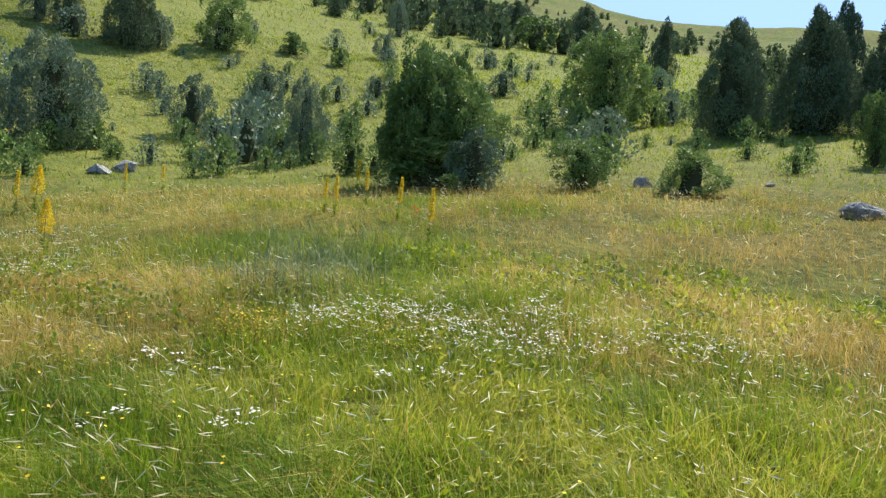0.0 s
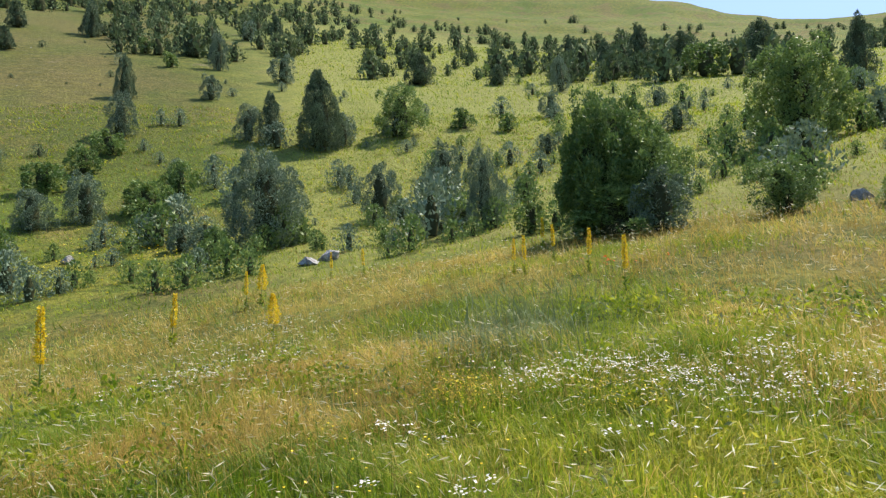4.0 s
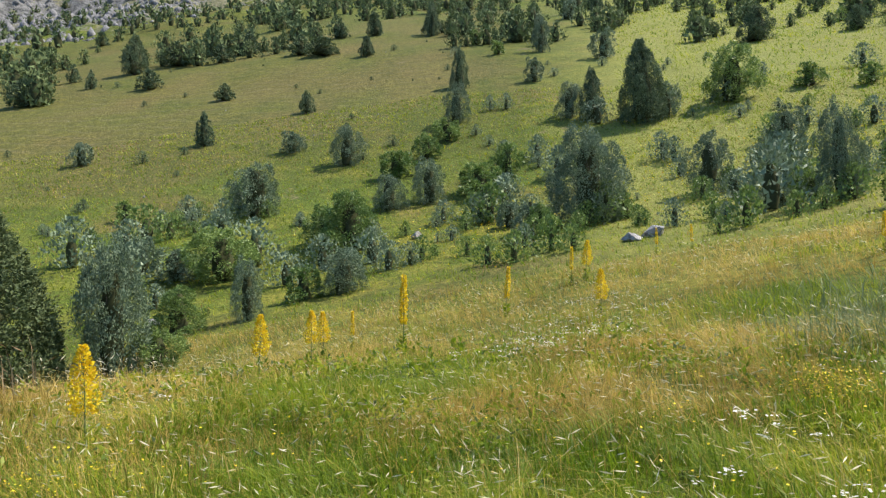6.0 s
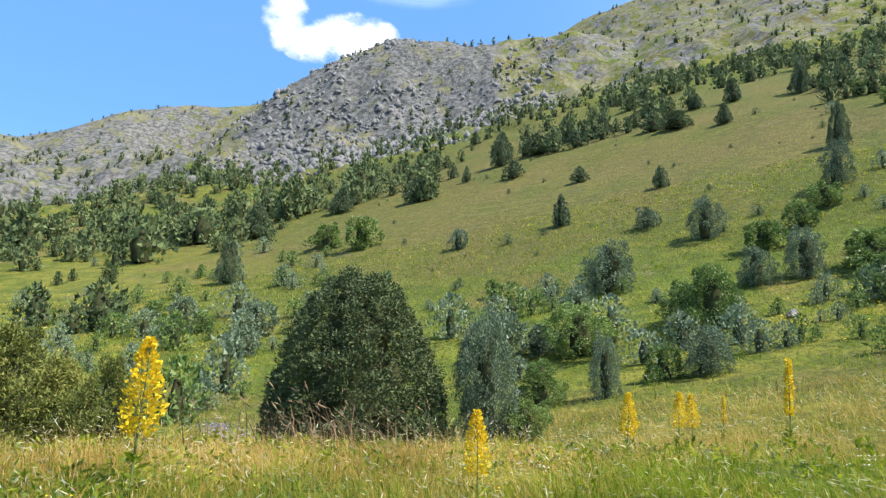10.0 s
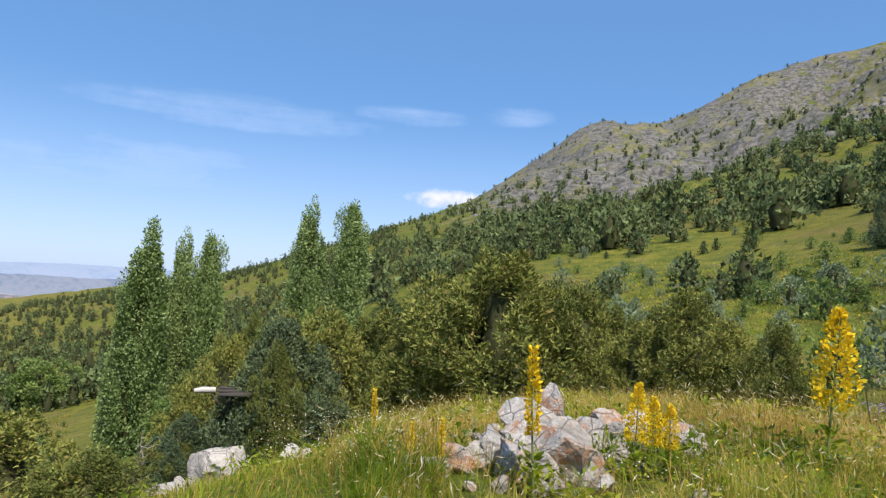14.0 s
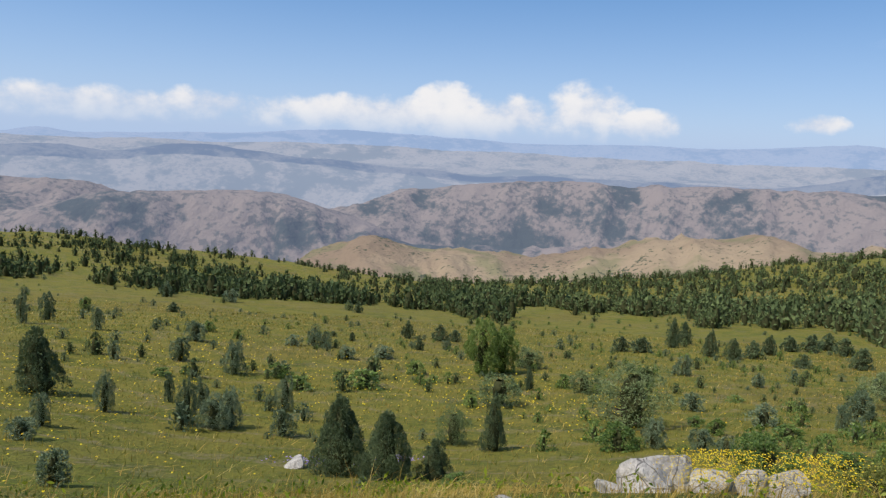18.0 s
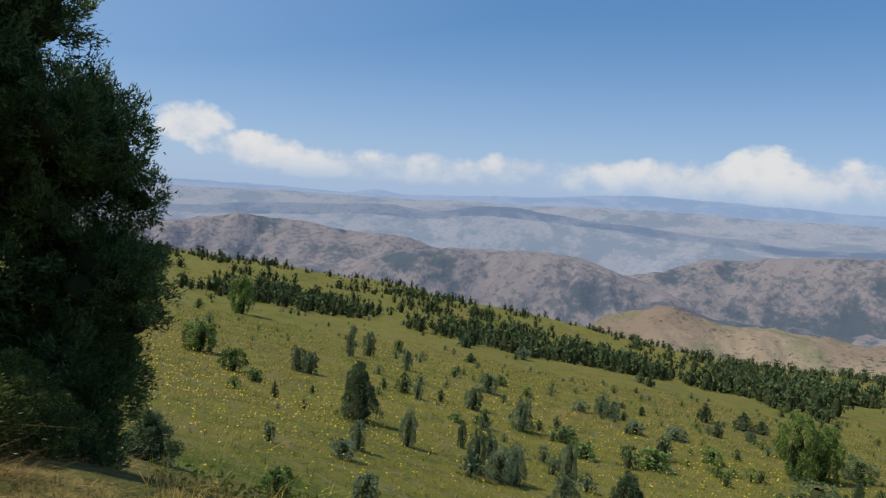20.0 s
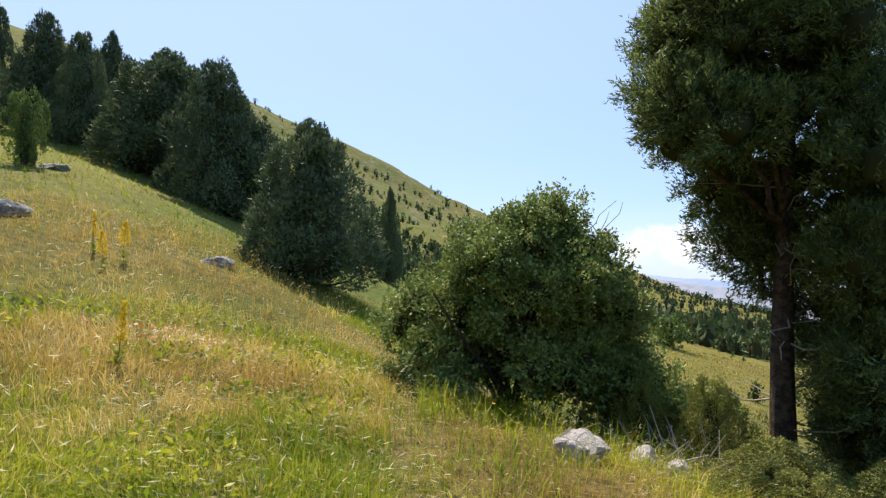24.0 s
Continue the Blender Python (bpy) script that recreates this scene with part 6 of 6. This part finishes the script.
    for c in tips:
        z = max(0.4, c[2] * 0.8 - 0.3)
        p = limb_path(rng, np.array([0, 0, z]) if c @ side > -0.5 else second[min(8, int(z / 0.7))], c, 0.12)
        part("limb", tube(p, np.linspace(0.055, 0.012, 6), 5), M_BARK, bole)
    for k in range(30):
        z = rng.uniform(0.9, 4.4)
        d = unit(np.array([rng.normal(), rng.normal(), rng.uniform(-0.1, 0.5)]))
        part("dead_twig", tube(limb_path(rng, (0, 0, z), np.array([0, 0, z]) + d * rng.uniform(0.4, 1.1), 0.05, 4), np.linspace(0.014, 0.004, 4), 4), M_DEAD, bole)
    ob.matrix_basis = Matrix.Translation(foot)
    return ob


M_DEAD = material("bleached_wood", lambda n, p: n.mix(n.noise(p, 18.0, 4.0), (0.20, 0.16, 0.13), (0.42, 0.37, 0.32)), 0.9)
M_OLD = material("old_juniper_sprays", leaf_paint((0.065, 0.10, 0.035), (0.25, 0.31, 0.095), 1.6), 0.6, translucent=0.38)
M_BUSH = material("hawthorn_leaves", leaf_paint((0.10, 0.16, 0.04), (0.32, 0.40, 0.12), 1.6, dry=(0.30, 0.26, 0.06)), 0.62, translucent=0.25)
tall_juniper(at(268, 9.0))


def broad_bush(foot, w, h):
    """A dense hawthorn-like bush of many stems with lobed sprays of leaves and a few bare twigs on top."""
    rng = np.random.default_rng(88)
    ob = tagged(new("leafy_bush"), "dense green leafy bush with dark hollows beside the path", "bush")
    lumps = [(0, 0, 0.55, 0.26), (0.2, 0.1, 0.5, 0.22), (-0.2, 0, 0.52, 0.24), (0.05, -0.1, 0.30, 0.28), (-0.15, 0.1, 0.28, 0.26), (0.24, -0.05, 0.28, 0.22)]
    for k in range(64):
        a, u = rng.uniform(0, 6.283), rng.uniform(0, 1) ** 0.8
        wide = 0.40 * math.sqrt(max(0.03, 1 - (u - 0.25) ** 2 / 0.62)) * rng.uniform(0.78, 1.08)
        lumps.append((wide * math.cos(a), wide * 0.85 * math.sin(a), 0.06 + 0.80 * u * rng.uniform(0.88, 1.05), rng.uniform(0.07, 0.15)))
    lumps += [(-0.50, -0.1, 0.16, 0.13), (-0.56, 0.0, 0.08, 0.10), (-0.46, -0.2, 0.28, 0.12), (-0.60, -0.1, 0.02, 0.10), (0.46, 0, 0.12, 0.12), (-0.52, 0.1, -0.02, 0.14), (-0.66, 0.1, -0.08, 0.12), (-0.72, 0, -0.14, 0.10), (-0.62, 0.2, 0.10, 0.11)]
    pts, outs = [], []
    for s, d, z, r in lumps:
        c = np.array([s * w, d * w, z * h])
        twigs = int(30 + 900 * r * r * 3)
        sub = unit(rng.normal(size=(twigs, 3)) + np.array([0, 0, 0.25])) * r * h * rng.uniform(0.5, 1.15, (twigs, 1))
        which = np.repeat(np.arange(twigs), 30)
        n = len(which)
        q = sub[which] * (1 + rng.uniform(-0.22, 0.14, (n, 1))) + rng.normal(size=(n, 3)) * 0.042
        pts.append(c + q), outs.append(unit(sub[which] * 1.0 + rng.normal(size=(n, 3)) * 0.6 + np.array([0, 0, 0.15])))
    pts, outs = np.concatenate(pts), np.concatenate(outs)
    pts[:, 2] = np.maximum(pts[:, 2], -0.5)
    shaded_core(part("foliage", joined([leaves_at(rng, pts, outs, 0.052, 0.62)] + lump_cores([((s * w, d * w, z * h), r * h) for s, d, z, r in lumps if r > 0.1], 0.42, 4)), M_BUSH, ob), len(pts))
    for k in range(9):
        top = np.array([rng.normal() * 0.2 * w, rng.normal() * 0.15 * w, h * rng.uniform(0.5, 0.8)])
        part("stem", tube(limb_path(rng, (rng.normal() * 0.12, rng.normal() * 0.12, -0.1), top, -0.1, 6), np.linspace(0.045, 0.012, 6), 5), M_BARK, ob)
    for k in range(10):
        s = rng.uniform(-0.35, 0.3) * w
        start = np.array([s, rng.normal() * 0.1, h * 0.8])
        part("bare_twig", tube(limb_path(rng, start, start + np.array([rng.normal() * 0.2, rng.normal() * 0.2, rng.uniform(0.25, 0.5)]), 0, 4), np.linspace(0.009, 0.003, 4), 4), M_DEAD, ob)
    ob.matrix_basis = Matrix.Translation(foot) @ pose(0, 0, 0, 0, 0, 288 + 90)
    return ob


broad_bush(at(288.0, 10.0), 3.9, 3.3)
for kind, bearing, dist, h, w in (("J", 134.7, 14.7, 3.3, 2.9), ("J", 132.0, 15.2, 2.6, 2.2), ("J", 141.3, 14.4, 1.7, 1.7), ("J", 143.2, 14.9, 1.4, 1.5)):
    grow(kind, bearing, dist, h, w)
for bearing, dist, w, h in ((269.6, 7.4, 1.25, 0.72), (266.8, 7.6, 1.1, 0.65), (266.5, 7.8, 0.7, 0.5), (276.5, 9.2, 1.2, 0.9), (280.5, 9.6, 1.1, 0.8), (272.0, 10.6, 1.3, 1.5), (262.5, 8.6, 1.0, 0.6), (259.5, 9.8, 1.0, 0.8), (270.0, 6.2, 0.8, 0.5), (267.4, 6.0, 0.8, 0.5), (264.3, 6.4, 0.8, 0.45), (262.0, 6.4, 1.2, 0.85), (260.4, 7.2, 1.2, 0.9)):
    grow("O", bearing, dist, h, w)

brush = tagged(new("dead_brush"), "tangle of bleached dead branches at the juniper's foot", "branches")
rng = np.random.default_rng(5)
for k in range(110):
    b, d = rng.uniform(269, 279.5), rng.uniform(7.5, 8.5)
    c = np.array(at(b, d)[:])
    v = unit(np.array([rng.normal(), rng.normal(), rng.uniform(0.1, 0.9)]))
    part("twig", tube(limb_path(rng, c, c + v * rng.uniform(0.35, 1.0), 0.03, 4), np.linspace(0.015, 0.004, 4), 4), M_DEAD, brush)

M_SPLIT = material("split_juniper_wood", lambda n, p: n.mix(n.noise(p, 12.0, 4.0), (0.30, 0.13, 0.05), (0.52, 0.30, 0.15)), 0.85)
for k in range(9):
    b, d = rng.uniform(269, 276), rng.uniform(8.1, 8.9)
    c = np.array(at(b, d)[:]) + np.array([0, 0, 0.05])
    v = unit(np.array([rng.normal(), rng.normal(), rng.uniform(0.0, 0.5)]))
    part("broken_branch", tube(limb_path(rng, c, c + v * rng.uniform(0.25, 0.6), 0.02, 4), np.linspace(0.035, 0.015, 4), 6), M_SPLIT, brush, "reddish split wood")

# a dead sapling below the poplars
snag = tagged(new("dead_sapling"), "small bare grey dead sapling", "tree")
foot = np.array(at(144.5, 14.5)[:])
part("trunk", tube(limb_path(rng, foot, foot + np.array([0.05, 0, 1.5]), 0, 6), np.linspace(0.03, 0.006, 6), 5), M_DEAD, snag)
for k in range(12):
    s = foot + np.array([0.03, 0, rng.uniform(0.4, 1.35)])
    part("twig", tube(limb_path(rng, s, s + np.array([rng.normal() * 0.2, rng.normal() * 0.2, rng.uniform(0.0, 0.2)]), 0, 4), np.linspace(0.009, 0.003, 4), 4), M_DEAD, snag)

# ---- the rough shelter among the junipers ----
M_WOOD = material("weathered_wood", lambda n, p: n.mix(n.noise(n.add("ShaderNodeVectorMath", {0: p, 1: (9, 9, 1)}, operation="MULTIPLY").outputs[0], 3.0, 5.0), (0.03, 0.026, 0.022), (0.09, 0.078, 0.066)), 0.9)
M_PALE = material("peeled_log", lambda n, p: n.mix(n.noise(p, 9.0, 4.0), (0.36, 0.34, 0.31), (0.55, 0.53, 0.49)), 0.8)
M_CLOTH = material("black_cloth", lambda n, p: n.mix(n.noise(p, 7.0, 4.0), (0.006, 0.006, 0.008), (0.02, 0.02, 0.024)), 0.85)


def box(w, d, h, bevel=0.01):
    bm = bmesh.new()
    bmesh.ops.create_cube(bm, size=1)
    for v in bm.verts:
        v.co = Vector((v.co.x * w, v.co.y * d, v.co.z * h))
    bmesh.ops.bevel(bm, geom=bm.edges[:], offset=bevel, segments=2, affect="EDGES")
    return bm


def shelter(bearing, dist):
    ob = tagged(new("shelter"), "rough wooden shelter with log roof and black cloth in the shade", "shelter")
    def put(name, data, mat, m, label=""):
        q = part(name, data, mat, ob, label)
        q.matrix_basis = m
        return q
    put("post", tube(np.array([[0, 0, -0.2], [0.01, 0, 0.8], [0, 0, 1.75]]), np.array([0.07, 0.065, 0.06]), 8), M_WOOD, pose(0, 0, 0))
    put("post", tube(np.array([[0, 0, -0.2], [0.01, 0, 0.8], [0, 0, 1.7]]), np.array([0.06, 0.055, 0.05]), 8), M_WOOD, pose(-1.3, 0.9, 0))
    put("brace", tube(np.array([[0, 0, 1.15], [0.35, 0, 1.7]]), np.array([0.035, 0.03]), 6), M_WOOD, pose(0, 0, 0))
    put("brace", tube(np.array([[0, 0, 1.2], [0.4, 0.05, 1.22]]), np.array([0.025, 0.02]), 6), M_WOOD, pose(0, 0, 0))
    put("roof_log", tube(np.array([[0.72, 0, 1.80], [0.55, 0, 1.82], [0.3, 0, 1.82]]), np.array([0.045, 0.065, 0.06]), 8), M_PALE, pose(0, 0, 0), "pale peeled log end")
    for k in range(6):
        put("roof_plank", box(0.9, 0.17, 0.035), M_WOOD, pose(-0.2, -0.1 + 0.2 * k, 1.86 + 0.01 * (k % 2), 0, 1.5 * (-1) ** k, 2 * (k % 3) - 2))
    bm = bmesh.new()
    bmesh.ops.create_grid(bm, x_segments=14, y_segments=10, size=0.5)
    for v in bm.verts:
        x, y = v.co.x, v.co.y
        v.co = Vector((x * 0.85, 0.05 * math.sin(x * 16) + 0.02 * math.sin(x * 31), y * 0.75 - 0.08 * math.cos(x * 7)))
    bmesh.ops.solidify(bm, geom=bm.faces[:], thickness=0.012)
    put("hanging_cloth", bm, M_CLOTH, pose(-0.12, -0.05, 0.82), "black hanging cloth")
    put("crate", box(0.55, 0.4, 0.3, 0.015), M_WOOD, pose(-0.35, -0.1, 0.15, 0, 0, 8))
    ob.matrix_basis = Matrix.Translation(at(bearing, dist)) @ pose(0, 0, 0, 0, 0, bearing + 90)
    return ob


shelter(138.2, 15.0)
for bearing, dist, h, w in ((134.4, 15.5, 3.4, 2.6), (136.3, 17.5, 3.8, 2.4), (131, 16.5, 3.5, 2.8), (127.5, 17.5, 3.3, 2.8), (119, 15.8, 3.7, 3.0), (113, 15.4, 3.4, 2.8), (108, 15.5, 2.9, 2.4), (103.5, 14.5, 2.6, 2.2), (98.5, 13.8, 2.1, 1.8), (123.5, 15.2, 2.6, 2.6), (140.5, 17.5, 2.6, 1.8), (134.2, 13.9, 2.5, 1.2), (141.4, 14.2, 1.1, 1.0), (143.0, 14.6, 1.2, 1.2), (138.8, 17.2, 3.5, 2.4)):
    grow("O", bearing, dist, h, w)


def trough(bearing, dist):
    """A small stack of boards with a white pail beside the great bush."""
    ob = tagged(new("board_stack"), "low stack of weathered boards beside the big bush", "boards")
    for k in range(4):
        q = part("board", box(0.9, 0.16, 0.03, 0.006), M_WOOD, ob)
        q.matrix_basis = pose(0.05 * (k % 2), 0, 0.35 + 0.09 * k, 0, 3, 4 * k - 6)
    for x in (-0.3, 0.3):
        q = part("leg", box(0.08, 0.2, 0.42, 0.008), M_WOOD, ob)
        q.matrix_basis = pose(x, 0, 0.15)
    ob.matrix_basis = Matrix.Translation(at(bearing, dist)) @ pose(0, 0, 0, 0, 0, bearing + 90)
    pail = tagged(new("pail"), "small white pail standing on the boards", "pail")
    bm = bmesh.new()
    bmesh.ops.create_cone(bm, segments=20, radius1=0.11, radius2=0.14, depth=0.26)
    bmesh.ops.delete(bm, geom=[f for f in bm.faces if f.normal.z > 0.9], context="FACES_ONLY")
    bmesh.ops.solidify(bm, geom=bm.faces[:], thickness=0.008)
    body = part("body", bm, M_PALE, pail)
    hoop = [(0.14 * math.cos(a), 0.02, 0.13 + 0.14 * math.sin(a)) for a in np.linspace(0, math.pi, 9)]
    part("handle", tube(np.array(hoop), np.full(9, 0.005), 5), M_DEAD, body)
    pail.matrix_basis = ob.matrix_basis @ pose(-0.3, 0, 0.78)


trough(88.0, 19.5)
